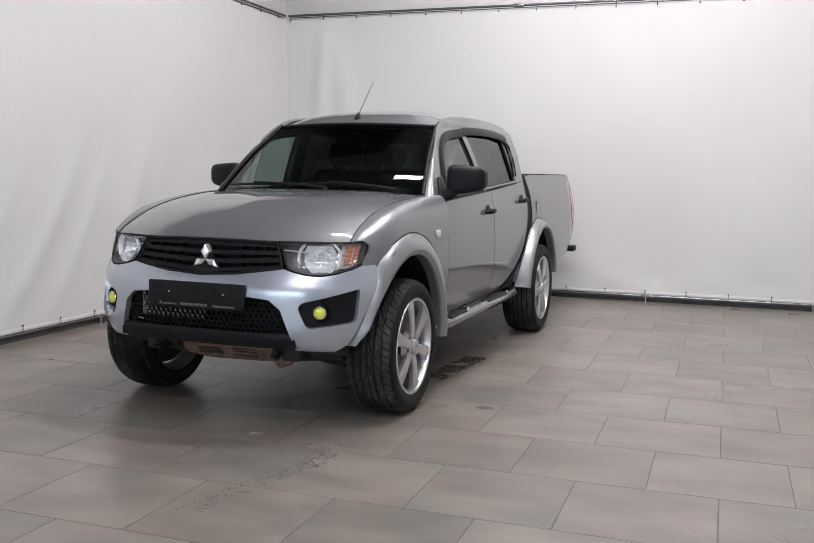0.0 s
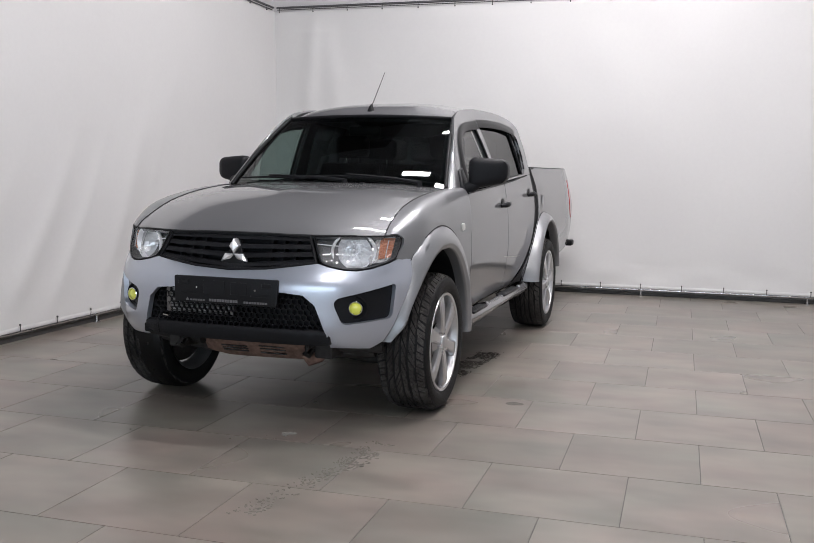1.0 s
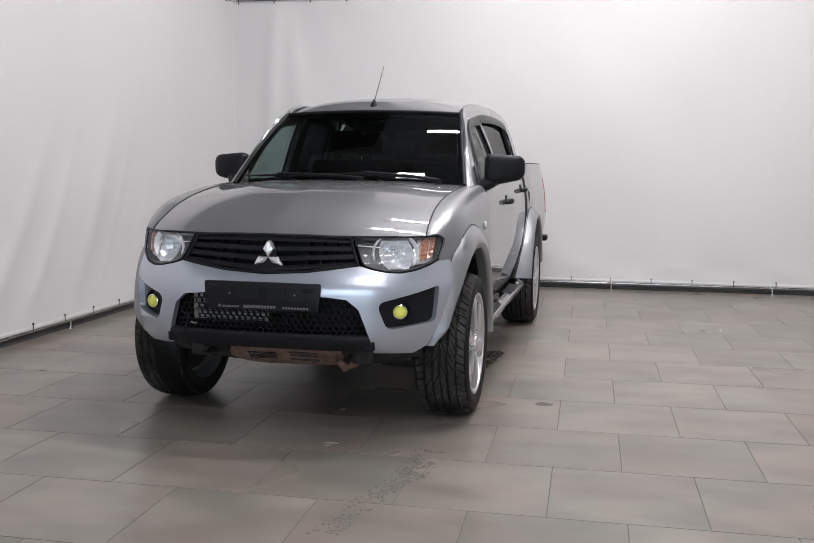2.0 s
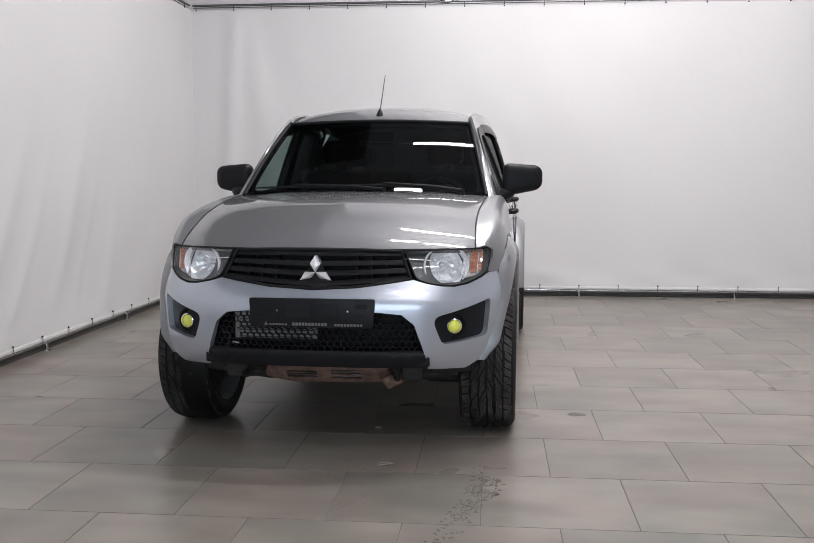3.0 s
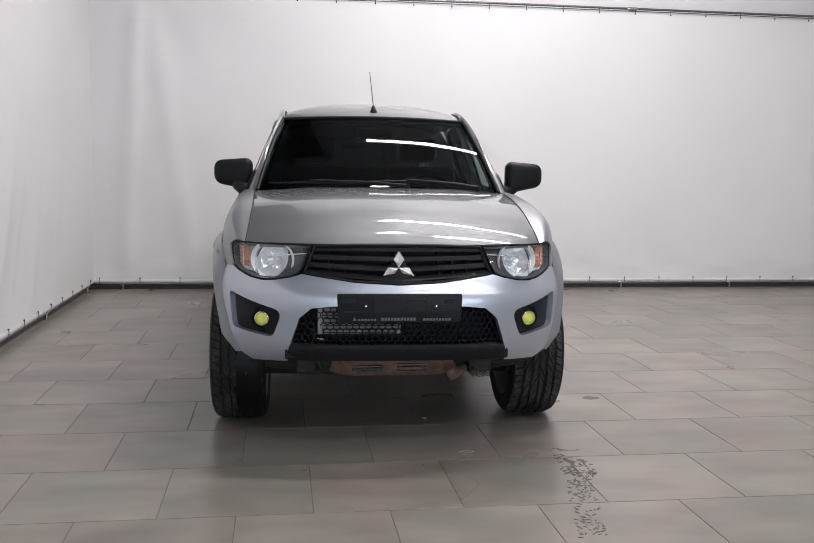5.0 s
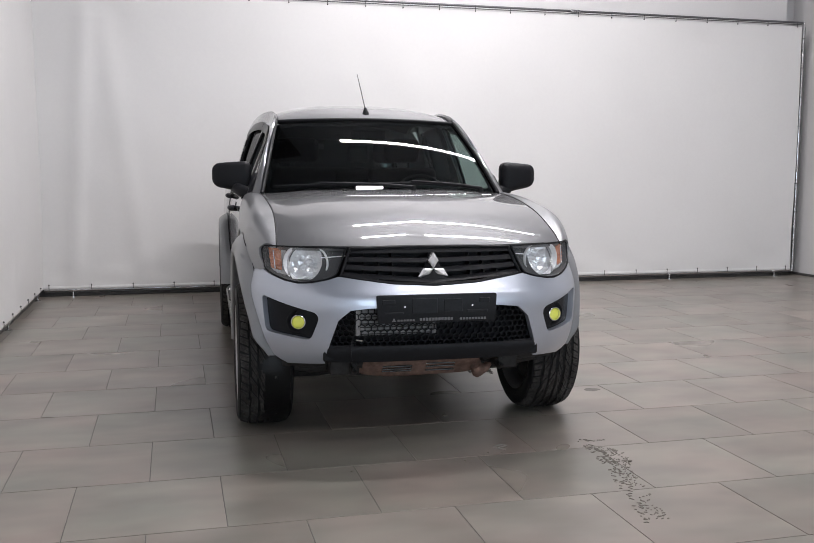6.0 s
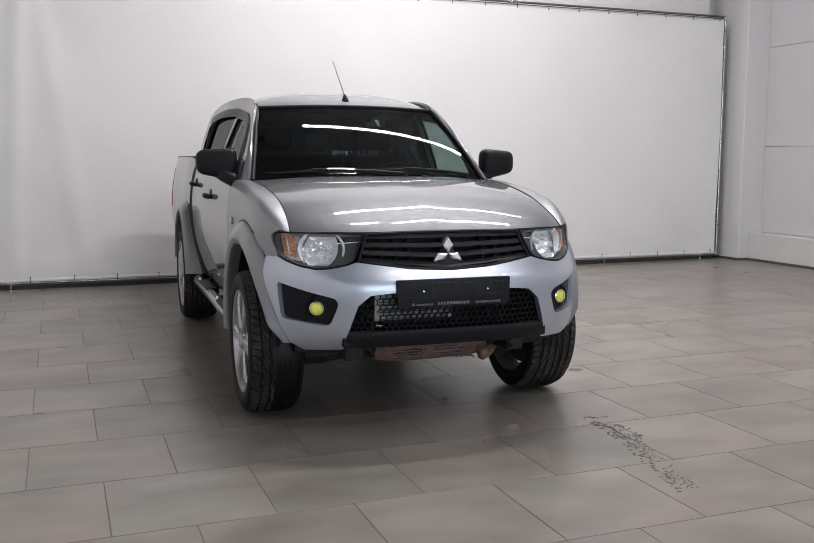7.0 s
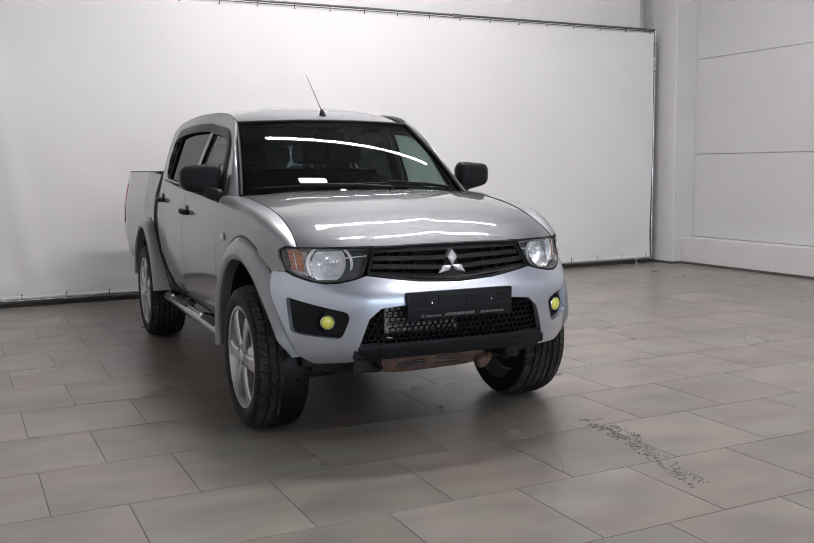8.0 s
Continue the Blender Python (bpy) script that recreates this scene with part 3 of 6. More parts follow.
# ---- ceiling lamps, with added fill rows in front ----
def tube_lamp(x0, x1, y, share, z=TOP - 0.5, group="ceiling tube lamps"):
    lamp = thing("ceiling_lamp", "long slim white ceiling lamp, lit, out of view", "ceiling lamp", ((x0 + x1) / 2, y, z), group)
    hx = (x1 - x0) / 2
    part("housing", bm_box((-hx, -0.062, 0.02), (hx, 0.062, 0.06), 0.006), PALE, lamp)
    part("diffuser", bm_box((-hx + 0.01, -0.052, -0.025), (hx - 0.01, 0.052, 0.019), 0.012), TUBE_LIGHT, lamp, "glowing white diffuser")
    light = new("tube_light", bpy.data.lights.new("tube_light", "AREA"))
    light.data.shape, light.data.size, light.data.size_y = "RECTANGLE", 2 * hx - 0.04, 0.09
    light.data.energy, light.data.color = WATTS * share * 2 * hx, (1.0, 0.962, 0.985)
    light.location, light.parent = (0, 0, -0.035), lamp
    for sx in (-1, 1):
        part("hanger", bm_tube([(sx * hx * 0.8, 0, 0.06), (sx * hx * 0.8, 0, TOP - z)], 0.003, 6), DARK_STEEL, lamp)
    return lamp


# Rows at negative y are unseen, added as fill for nose and near floor.
LAMPS = ((0.2, 2.25, 3.05, 1.75), (2.27, 4.4, 3.05, 0.45), (0.1, 0.8, 1.3, 1.9), (1.05, 3.4, 1.1, 2.0), (0.65, 2.9, -1.3, 0.42),
         (0.65, 2.9, -3.6, 0.95), (0.65, 2.9, -6.0, 0.8), (3.3, 5.6, -6.0, 0.7))
for x0, x1, y, share in LAMPS:
    tube_lamp(x0, x1, y, share)
for ob in list(scene.objects):
    if ob.parent is None and ob != cam:
        ob.matrix_basis = ROOM @ ob.matrix_basis


# ---- the pickup truck ----
LIFT = 0.012           # the body stands this much higher on its wheels
truck = thing("pickup_truck", "silver double-cab pickup truck with black trim, alloy wheels and side steps", "pickup truck", (0, 0, LIFT))

FACE = smooth_line([(0.0, -0.715), (0.25, -0.71), (0.42, -0.69), (0.55, -0.65), (0.66, -0.58), (0.75, -0.49), (0.81, -0.40), (0.85, -0.28), (0.868, -0.10), (0.87, 0.1)], 10)
FACE_S = [0.0]
for p, q in zip(FACE, FACE[1:]):
    FACE_S.append(FACE_S[-1] + math.hypot(q[0] - p[0], q[1] - p[1]))
INSET = [(0.38, 0.10), (0.41, 0.058), (0.44, 0.034), (0.48, 0.018), (0.52, 0.010), (0.60, 0.004), (0.68, 0.0), (0.73, 0.006), (0.77, 0.026), (0.80, 0.048), (0.83, 0.072), (0.88, 0.095), (0.955, 0.12), (1.0, 0.135)]


def face(s, z, extra=0.0):
    """The nose of the truck: s metres round from the middle, at the height z, sunk by extra."""
    a = abs(s)
    i = min(max(int(np.searchsorted(FACE_S, a)) - 1, 0), len(FACE) - 2)
    t = (a - FACE_S[i]) / (FACE_S[i + 1] - FACE_S[i])

    def at(k):
        k = min(max(k, 0), len(FACE) - 1)
        j0, j1 = max(k - 1, 0), min(k + 1, len(FACE) - 1)
        d = Vector((FACE[j1][0] - FACE[j0][0], FACE[j1][1] - FACE[j0][1])).normalized()
        if k == 0:
            d = Vector((1, 0))
        return Vector((d.y, -d.x))
    n = (at(i) * (1 - t) + at(i + 1) * t).normalized()
    p = Vector(FACE[i]) * (1 - t) + Vector(FACE[i + 1]) * t - n * (lerp_table(z, INSET) * (1 - 0.55 * step(0.5, 1.0, a)) + extra)
    return (math.copysign(p.x, s), p.y, z)


def s_of(x):
    for i in range(len(FACE) - 1):
        if FACE[i + 1][0] >= x:
            return FACE_S[i] + (FACE_S[i + 1] - FACE_S[i]) * (x - FACE[i][0]) / (FACE[i + 1][0] - FACE[i][0])
    return FACE_S[-1]


# bonnet
def hood_front(x):
    """y of the bonnet's front edge."""
    lo, hi = 0.0, FACE_S[-1]
    for _ in range(30):
        m = (lo + hi) / 2
        if face(m, 0.955)[0] < abs(x):
            lo = m
        else:
            hi = m
    return face(lo, 0.955)[1]


HF = [(i * 0.02, hood_front(i * 0.02)) for i in range(38)]
HF_FIT = np.polyfit([x * x for x, y in HF], [y for x, y in HF], 4)


def hood_edge(x):
    return float(np.polyval(HF_FIT, x * x))


def hood(x, y):
    e = y - hood_edge(x)
    z = 0.953 + 0.216 * (1 - math.exp(-e / 0.2725)) + 0.02 * e - 0.024 * x * x
    z -= 0.055 * (x * x - 0.9 * x ** 4) * step(0.0, 0.2, e) * (1 - 0.8 * step(0.35, 1.0, e))
    r = math.hypot(x, 0.012) - 0.012
    z -= 0.055 * r * (1 - min(r / 0.7, 1)) ** 2 * (1 - step(0.3, 0.9, e))      # a soft crease runs along the middle
    ridge = step(0.62, 0.36, abs(x) - 0.05 * step(0, 1.0, e)) * step(0.1, 0.8, e)
    return (x, y, z + 0.010 * ridge)


SEAM = [(-0.44, 0.712), (-0.25, 0.702), (0.0, 0.703), (0.3, 0.715), (0.66, 0.73), (0.8, 0.735)]     # y, half width of the bonnet


def seam_x(y):
    return lerp_table(y, SEAM)


HOOD_Y0 = hood_edge(0.709)
side_r = [(seam_x(y) - 0.003, y) for y in np.linspace(HOOD_Y0 + 0.004, 0.62, 18)]
front_edge = [(x, hood_edge(x) + 0.003) for x in np.linspace(-0.704, 0.704, 45)]
hood_outline = front_edge + side_r + [(0.62, 0.585), (0.4, 0.53), (0.0, 0.50), (-0.4, 0.53), (-0.62, 0.585)] + [(-x, y) for x, y in side_r[::-1]]
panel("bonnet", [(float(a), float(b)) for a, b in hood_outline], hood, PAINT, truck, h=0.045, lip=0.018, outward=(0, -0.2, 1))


# flanks
def belt(y):
    return 1.135 + 0.052 * (y - 0.62) + 0.012 * step(1.9, 2.6, y)


FLANK = [(0.38, 0.795), (0.46, 0.812), (0.56, 0.832), (0.66, 0.847), (0.72, 0.853), (0.80, 0.854), (0.92, 0.850), (1.03, 0.842), (1.12, 0.828), (1.20, 0.812), (1.30, 0.79)]


def flank(y, z):
    """Half width of doors and load bed."""
    return lerp_table(z, FLANK) + 0.022 * step(2.45, 3.3, y) - 0.012 * step(4.2, 4.55, y) ** 2


Z_SHOULDER = 0.88


def wing_top(y):
    return hood(seam_x(y), max(y, HOOD_Y0))[2] + 0.001


def wing_side(y, z):
    w = lerp_table(z, FLANK) - 0.70 * max(0.0, -0.06 - y) ** 2
    b = step(0.35, 0.74, y)
    return w * (1 - b) + flank(y, z) * b


def wing(y, q):
    """Front wing: up to the shoulder q is the height, above it the way round to the bonnet."""
    if q <= Z_SHOULDER:
        return (wing_side(y, q), y, q)
    f = min((q - Z_SHOULDER) / 0.30, 1.0) * math.pi / 2
    w, xh, zh = wing_side(y, Z_SHOULDER), seam_x(y), wing_top(y)
    return (xh + (w - xh) * math.cos(f) ** 0.55, y, Z_SHOULDER + (zh - Z_SHOULDER) * math.sin(f) ** (0.9 - 0.15 * step(-0.42, 0.0, y)) + 0.012 * math.sin(2 * f) * step(-0.42, -0.1, y))


def wing_q(y, z):
    if z <= Z_SHOULDER:
        return z
    t = min(1.0, (z - Z_SHOULDER) / (wing_top(y) - Z_SHOULDER))
    return Z_SHOULDER + 0.30 * math.asin(t ** (1 / (0.9 - 0.15 * step(-0.42, 0.0, y)))) / (math.pi / 2)


def fender(y, z):
    return wing(y, wing_q(y, z))[0]


def nose_x(y):
    """Half width of the nose's plan at y."""
    for k in range(len(FACE) - 1):
        if FACE[k + 1][1] >= y:
            t = (y - FACE[k][1]) / max(FACE[k + 1][1] - FACE[k][1], 1e-9)
            return FACE[k][0] + (FACE[k + 1][0] - FACE[k][0]) * min(max(t, 0), 1)
    return FACE[-1][0]


ARCH_Z, ARCH_R = 0.375, 0.49
AXLE_F, AXLE_R = 0.0, 3.01      # middle of the wheel arches
HUB_Y = 0.055                    # the front wheels sit a little behind their arches' middle


def arch_line(yc, r0, a0, a1, n=24):
    """Points of a wheel arch from the angle a0 (front) to a1 (rear), degrees from straight ahead upwards."""
    return [(yc - r0(a) * math.cos(radians(a)), ARCH_Z + r0(a) * math.sin(radians(a))) for a in np.linspace(a0, a1, n)]


def flare_outer_f(a):
    return lerp_table(a, [(-6, 0.448), (6, 0.452), (20, 0.466), (44, 0.505), (56, 0.548), (71, 0.578), (90, 0.60), (130, 0.655), (160, 0.69), (180, 0.70)])


def flare_outer_r(a):
    return lerp_table(a, [(0, 0.50), (25, 0.492), (54, 0.505), (75, 0.55), (90, 0.57), (140, 0.57), (180, 0.565)])


def arch_inner_f(a):
    return lerp_table(a, [(-6, 0.447), (6, 0.442), (28, 0.435), (50, 0.445), (72, 0.468), (90, 0.487), (120, 0.498), (180, 0.49)])


def arch_inner_r(a):
    return lerp_table(a, [(0, 0.455), (36, 0.44), (60, 0.452), (90, 0.487), (120, 0.495), (180, 0.49)])


def mirrored(fn):
    """Builds a part of both flanks: fn(sign)."""
    for sx in (1, -1):
        fn(sx)


def front_fender(sx):
    arch = arch_line(AXLE_F, lambda a: flare_outer_f(a) - 0.015, 56, 176)
    arch = [(y, wing_q(y, z)) for y, z in arch]
    top = [(float(y), Z_SHOULDER + 0.30) for y in np.linspace(0.655, HOOD_Y0 + 0.012, 16)]
    out = arch + [(0.715, 0.42), (0.715, Z_SHOULDER + 0.27)] + top + [(-0.370, wing_q(-0.370, 0.952)), (-0.349, wing_q(-0.349, 0.934)), (-0.358, wing_q(-0.358, 0.905)), (-0.398, 0.852), (-0.404, 0.842)]
    out = [(float(a), float(b)) for a, b in out]
    f = panel("front_wing", out, lambda y, q: (sx * wing(y, q)[0], y, wing(y, q)[2]), LIT_PAINT, truck, h=0.03)
    rep = bm_prism(rounded([(0.475, 0.93), (0.54, 0.93), (0.54, 0.972), (0.475, 0.972)], 0.018), lambda u, v, w: (sx * (fender(u, v) + 0.001 + w), u, v), 0.009, 0.003)
    part("side_repeater", rep, PALE, f, "pale side indicator lens", 40)


mirrored(front_fender)


def bonnet_gap(sx):
    pts = [Vector((sx * (seam_x(y) - 0.0005), y, wing_top(y) - 0.001)) for y in np.linspace(HOOD_Y0 + 0.006, 0.62, 26)]
    part("bonnet_gap", bm_tube(pts, 0.0042, 6), BLACK_PLASTIC, truck, "dark shut line beside the bonnet", 60)


mirrored(bonnet_gap)


def flare(sx, yc, r_out, a0, a1, name, base, r_in=lambda a: ARCH_R):
    """A bulged wheel-arch extension; its section goes from the body out to the rim and back under it."""
    def fn(u, v):
        a = a0 + (a1 - a0) * u
        ro = r_out(a)
        r = ro + (r_in(a) - ro) * min(v / 0.8, 1)
        y, z = yc - r * math.cos(radians(a)), ARCH_Z + r * math.sin(radians(a))
        b = base(y, z) - 0.006
        fade = 0.5 + 0.5 * step(a0 - 2, a0 + 13, a) if yc == AXLE_F else 1.0      # the front flare runs out into the bumper
        if v <= 0.8:
            t = v / 0.8
            tip = min(0.905, nose_x(y) + 0.028) if y < 0 and yc == AXLE_F else (0.934 if yc == AXLE_R else 0.908)
            x = b + (tip - b) * fade * math.sin(min(max(t, 0) * 1.25, 1) * math.pi / 2) ** 0.75
            x -= 0.010 * max(0, t - 0.8) / 0.2
        else:
            tip = min(0.905, nose_x(y) + 0.028) if y < 0 and yc == AXLE_F else (0.934 if yc == AXLE_R else 0.908)
            x = b + (tip - b) * fade - 0.010 - (v - 0.8) / 0.2 * 0.06
        return (sx * x, y, z)
    f = sheet(name, fn, 46, 20, LIT_PAINT, truck, outward=(sx, 0, 0.3))
    edge = [Vector(fn(k / 40, 0.0)) + Vector((sx * 0.0065, 0, 0)) for k in range(41)]
    part("flare_gap", bm_tube(edge, 0.0032, 6), BLACK_PLASTIC, f, "thin dark gap along the flare", 60)
    def liner(u, v):
        a = 8 + 172 * u
        r = r_in(a) - 0.002
        y = yc - r * math.cos(radians(a))
        x = min(0.84, nose_x(y) - 0.03) if yc == AXLE_F and y < 0 else 0.84
        return (sx * (x + (0.45 - x) * v), y, ARCH_Z + r * math.sin(radians(a)))
    sheet("arch_liner", liner, 24, 3, BLACK_PLASTIC, truck, "black wheel-arch liner", outward=(0, 0, -1))
    return f


mirrored(lambda sx: flare(sx, AXLE_F, flare_outer_f, 7, 184, "front_arch_flare", lambda y, z: fender(y, z) if y > -0.2 else min(fender(y, z), nose_x(y) - lerp_table(z, INSET) * 0.4), arch_inner_f))
mirrored(lambda sx: flare(sx, AXLE_R, flare_outer_r, 4, 172, "rear_arch_flare", flank, arch_inner_r))


def doors(sx):
    def fm(y, z):
        return (sx * flank(y, z), y, z)
    front = rounded([(0.722, 0.455), (1.735, 0.455), (1.735, belt(1.735)), (0.722, belt(0.722))], [0.03, 0.02, 0, 0])
    d = panel("front_door", front, fm, PAINT, truck, h=0.05, label="silver front door panel")
    handle(d, sx, 1.60, 1.045)
    rear_edge = smooth_line([(2.0, 0.455), (2.22, 0.505), (2.44, 0.60), (2.62, 0.78), (2.70, 0.95), (2.71, 1.10), (2.69, belt(2.69))], 5)
    rear = [(1.743, 0.455)] + rear_edge + [(1.743, belt(1.743))]
    d = panel("rear_door", rear, fm, PAINT, truck, h=0.05, label="silver rear door panel with a swept rear edge")
    handle(d, sx, 2.56, 1.10)


def handle(door, sx, y, z):
    x = flank(y, z)
    cup = bm_lathe([(0.0, 0.056), (0.002, 0.051), (0.004, 0.0001)], 24)
    bmesh.ops.transform(cup, matrix=Matrix.Translation((sx * (x - 0.002), y, z)) @ Matrix.Diagonal((sx, 1.05, 0.85, 1)), verts=cup.verts)
    h = part("door_handle", bm_tube([(sx * (x + 0.004), y - 0.075, z - 0.005), (sx * (x + 0.028), y - 0.05, z), (sx * (x + 0.036), y, z + 0.004), (sx * (x + 0.03), y + 0.06, z + 0.005), (sx * (x + 0.006), y + 0.085, z + 0.004)],
                                     [0.012, 0.017, 0.018, 0.017, 0.012], 10), TEXTURED_BLACK, door, "black plastic pull handle", 60)
    part("handle_cup", cup, TEXTURED_BLACK, h, smooth=40)


mirrored(doors)
scratch = [Vector((flank(y, 0.69 - 0.07 * (y - 1.5)) + 0.0006, y, 0.69 - 0.07 * (y - 1.5) + 0.002 * math.sin(9 * y))) for y in np.linspace(1.62, 2.2, 12)]
part("door_scratch", bm_tube(scratch, [0.0005] + [0.0016] * 10 + [0.0005], 5), SCRAP, truck, "pale scratch along the rear door")


# greenhouse
def glasshouse(y, z):
    t = (z - belt(y)) / 0.47
    return 0.806 - 0.18 * t - 0.026 * t ** 3 - 0.022 * step(1.3, 0.75, y) + 0.045 * max(t, 0) * step(1.25, 2.1, y)


WIN_TOP = [(1.095, 1.515), (1.245, 1.567), (1.45, 1.592), (1.8, 1.604), (2.25, 1.601), (2.49, 1.582)]


def glass_side(sx):
    fm = lambda y, z: (sx * glasshouse(y, z), y, z)
    a_line = smooth_line([(0.655, 1.145), (0.80, 1.30), (0.97, 1.475), (1.12, 1.598), (1.27, 1.662)], 5)
    top = smooth_line([(1.27, 1.662), (1.6, 1.698), (2.0, 1.704), (2.35, 1.690), (2.60, 1.655), (2.70, 1.612)], 4)
    back = smooth_line([(2.70, 1.612), (2.725, 1.44), (2.70, belt(2.70) + 0.004)], 3)
    out = a_line[:-1] + top[:-1] + back + [(0.70, belt(0.70) + 0.004)]
    win = [(0.83, belt(0.83) + 0.012), (0.90, 1.285), (0.985, 1.41)] + WIN_TOP + [(2.57, 1.53), (2.585, 1.40), (2.55, 1.30), (2.48, belt(2.48) + 0.016)]
    shell = panel("cab_side", out, fm, PAINT, truck, holes=[win], h=0.045, hole_lip=0.03)
    inset = lambda y, z, d=0.02: (sx * (glasshouse(y, z) - d), y, z)
    f_glass = [(0.80, belt(0.8)), (0.86, 1.28), (0.96, 1.43), (1.06, 1.54), (1.22, 1.59), (1.535, 1.605), (1.60, belt(1.6))]
    panel("front_side_window", f_glass, inset, SIDE_GLASS, truck, lip=0.004, label="clear front door window")
    r_glass = [(1.692, belt(1.69)), (1.637, 1.607), (1.8, 1.615), (2.387, 1.605), (2.457, belt(2.457))]
    panel("rear_side_window", r_glass, inset, DARK_GLASS, truck, lip=0.004, label="tinted rear door window")
    q_glass = [(2.46, belt(2.46)), (2.39, 1.605), (2.50, 1.593), (2.565, 1.52), (2.575, 1.39), (2.54, 1.29)]
    panel("quarter_window", q_glass, inset, DARK_GLASS, truck, lip=0.004, label="small tinted quarter window")
    b_post = [(1.60, belt(1.6)), (1.535, 1.605), (1.64, 1.607), (1.695, belt(1.695))]
    panel("b_pillar", b_post, lambda y, z: inset(y, z, 0.012), PAINT, truck, lip=0.03, label="silver door pillar between the windows")
    trim = [(1.605, belt(1.6)), (1.55, 1.60), (1.70, 1.60), (1.80, belt(1.8))]
    panel("pillar_trim", trim, lambda y, z: inset(y, z, 0.05), PALE, truck, lip=0.01, label="pale inner trim of the door pillar", outward=(-sx, 0, 0))
    for (y0, z0), (y1, z1), nm in (((1.597, belt(1.6)), (1.532, 1.606), "window_seal"), ((2.445, belt(2.4)), (2.375, 1.606), "window_seal")):
        part(nm, bm_tube([Vector(inset(y0 + (y1 - y0) * k / 6, z0 + (z1 - z0) * k / 6, 0.012)) for k in range(7)], 0.009, 6), BLACK_PLASTIC, truck, "black rubber window seal")
    seal = [Vector(inset(y, z, 0.008)) for y, z in smooth_line(win + [win[0]], 2)]
    part("window_surround", bm_tube(seal, 0.0065, 6, caps=False), BLACK_PLASTIC, truck, "black window surround")
    strip = [Vector((sx * (flank(y, belt(y)) + 0.003), y, belt(y))) for y in np.linspace(0.72, 2.5, 14)]
    part("belt_strip", bm_tube(strip, 0.0055, 6), BLACK_PLASTIC, truck)
    # rain deflectors
    def visor(pts, nm):
        top_l = smooth_line(pts, 5)
        n = len(top_l)

        def fn(u, v):
            k = min(max(u, 0), 1) * (n - 1)
            i = min(int(k), n - 2)
            t = k - i
            y, z = (top_l[i][j] * (1 - t) + top_l[i + 1][j] * t for j in (0, 1))
            tx, tz = (top_l[i + 1][j] - top_l[i][j] for j in (0, 1))
            ln = math.hypot(tx, tz)
            ny, nz = tz / ln, -tx / ln
            w = 0.056
            return (sx * (glasshouse(y, z) + 0.006 + 0.020 * math.sin(min(v, 1) * 1.6)), y + ny * w * v, z + nz * w * v)
        ob = sheet(nm, fn, 26, 5, SMOKE_SOLID, truck, "smoked black rain deflector over the window", outward=(sx, 0, 0))
        return ob
    visor([(0.855, 1.215), (0.91, 1.33), (1.0, 1.452), (1.11, 1.535), (1.265, 1.588), (1.56, 1.618)], "rain_deflector")
    visor([(1.58, 1.630), (1.85, 1.638), (2.2, 1.635), (2.50, 1.610)], "rain_deflector")
    # A-pillar between windscreen and door
    def pillar(u, v):
        w = Vector(screen(1.0 * sx, u))
        k = min(max(u, 0), 1) * (len(a_line) - 1)
        i = min(int(k), len(a_line) - 2)
        t = k - i
        y, z = (a_line[i][j] * (1 - t) + a_line[i + 1][j] * t for j in (0, 1))
        q = Vector((sx * glasshouse(y, z), y, z))
        m = w.lerp(q, v)
        return m + Vector((sx * 0.6, -0.55, 0.35)).normalized() * 0.012 * math.sin(math.pi * min(max(v, 0), 1)) ** 0.8
    sheet("a_pillar", pillar, 20, 10, PAINT, truck, "silver windscreen pillar", outward=(sx, -0.7, 0.4))
    edge = [Vector(screen(0.985 * sx, v)) + Vector((sx * 0.004, -0.004, 0.006)) for v in np.linspace(0, 1, 14)]
    part("screen_moulding", bm_tube(edge, 0.012, 8), BLACK_PLASTIC, truck, "black windscreen moulding", 60)


def screen(u, v):
    """The windscreen: u from -1 to 1 across, v from 0 at its foot to 1."""
    a = u * u
    y = (0.45 + 0.17 * a) * (1 - v) + (1.125 + 0.075 * a) * v - 0.018 * math.sin(math.pi * v)
    z = 1.178 - 0.012 * a * (1 - v) + (0.447 - 0.016 * a) * v + 0.016 * math.sin(math.pi * v)
    return (u * (0.722 - 0.132 * v), y, z)


SMOKE_SOLID = material("smoked_visor", (0.008, 0.008, 0.009), 0.3, spec=0.15, stain=0.1)
mirrored(glass_side)
sq = [(-1, 0), (1, 0), (1, 1), (-1, 1)]
glass = panel("windscreen", sq, screen, WINDSCREEN_GLASS, truck, h=0.08, lip=0.0, label="clear windscreen reflecting the ceiling lamps", outward=(0, -1, 1))
# black printed border
border_hole = [(-0.94, 0.07), (0.94, 0.07), (0.935, 0.93), (-0.935, 0.93)]
panel("screen_border", [(-0.995, 0.0), (0.995, 0), (0.995, 0.995), (-0.995, 0.995)], lambda u, v: tuple(Vector(screen(u, v)) + Vector((0, 0.004, -0.006))), GLOSS_BLACK, truck,
      holes=[rounded(border_hole, 0.05)], h=0.06, lip=0.0, hole_lip=0, label="black printed border of the windscreen", outward=(0, -1, 1))

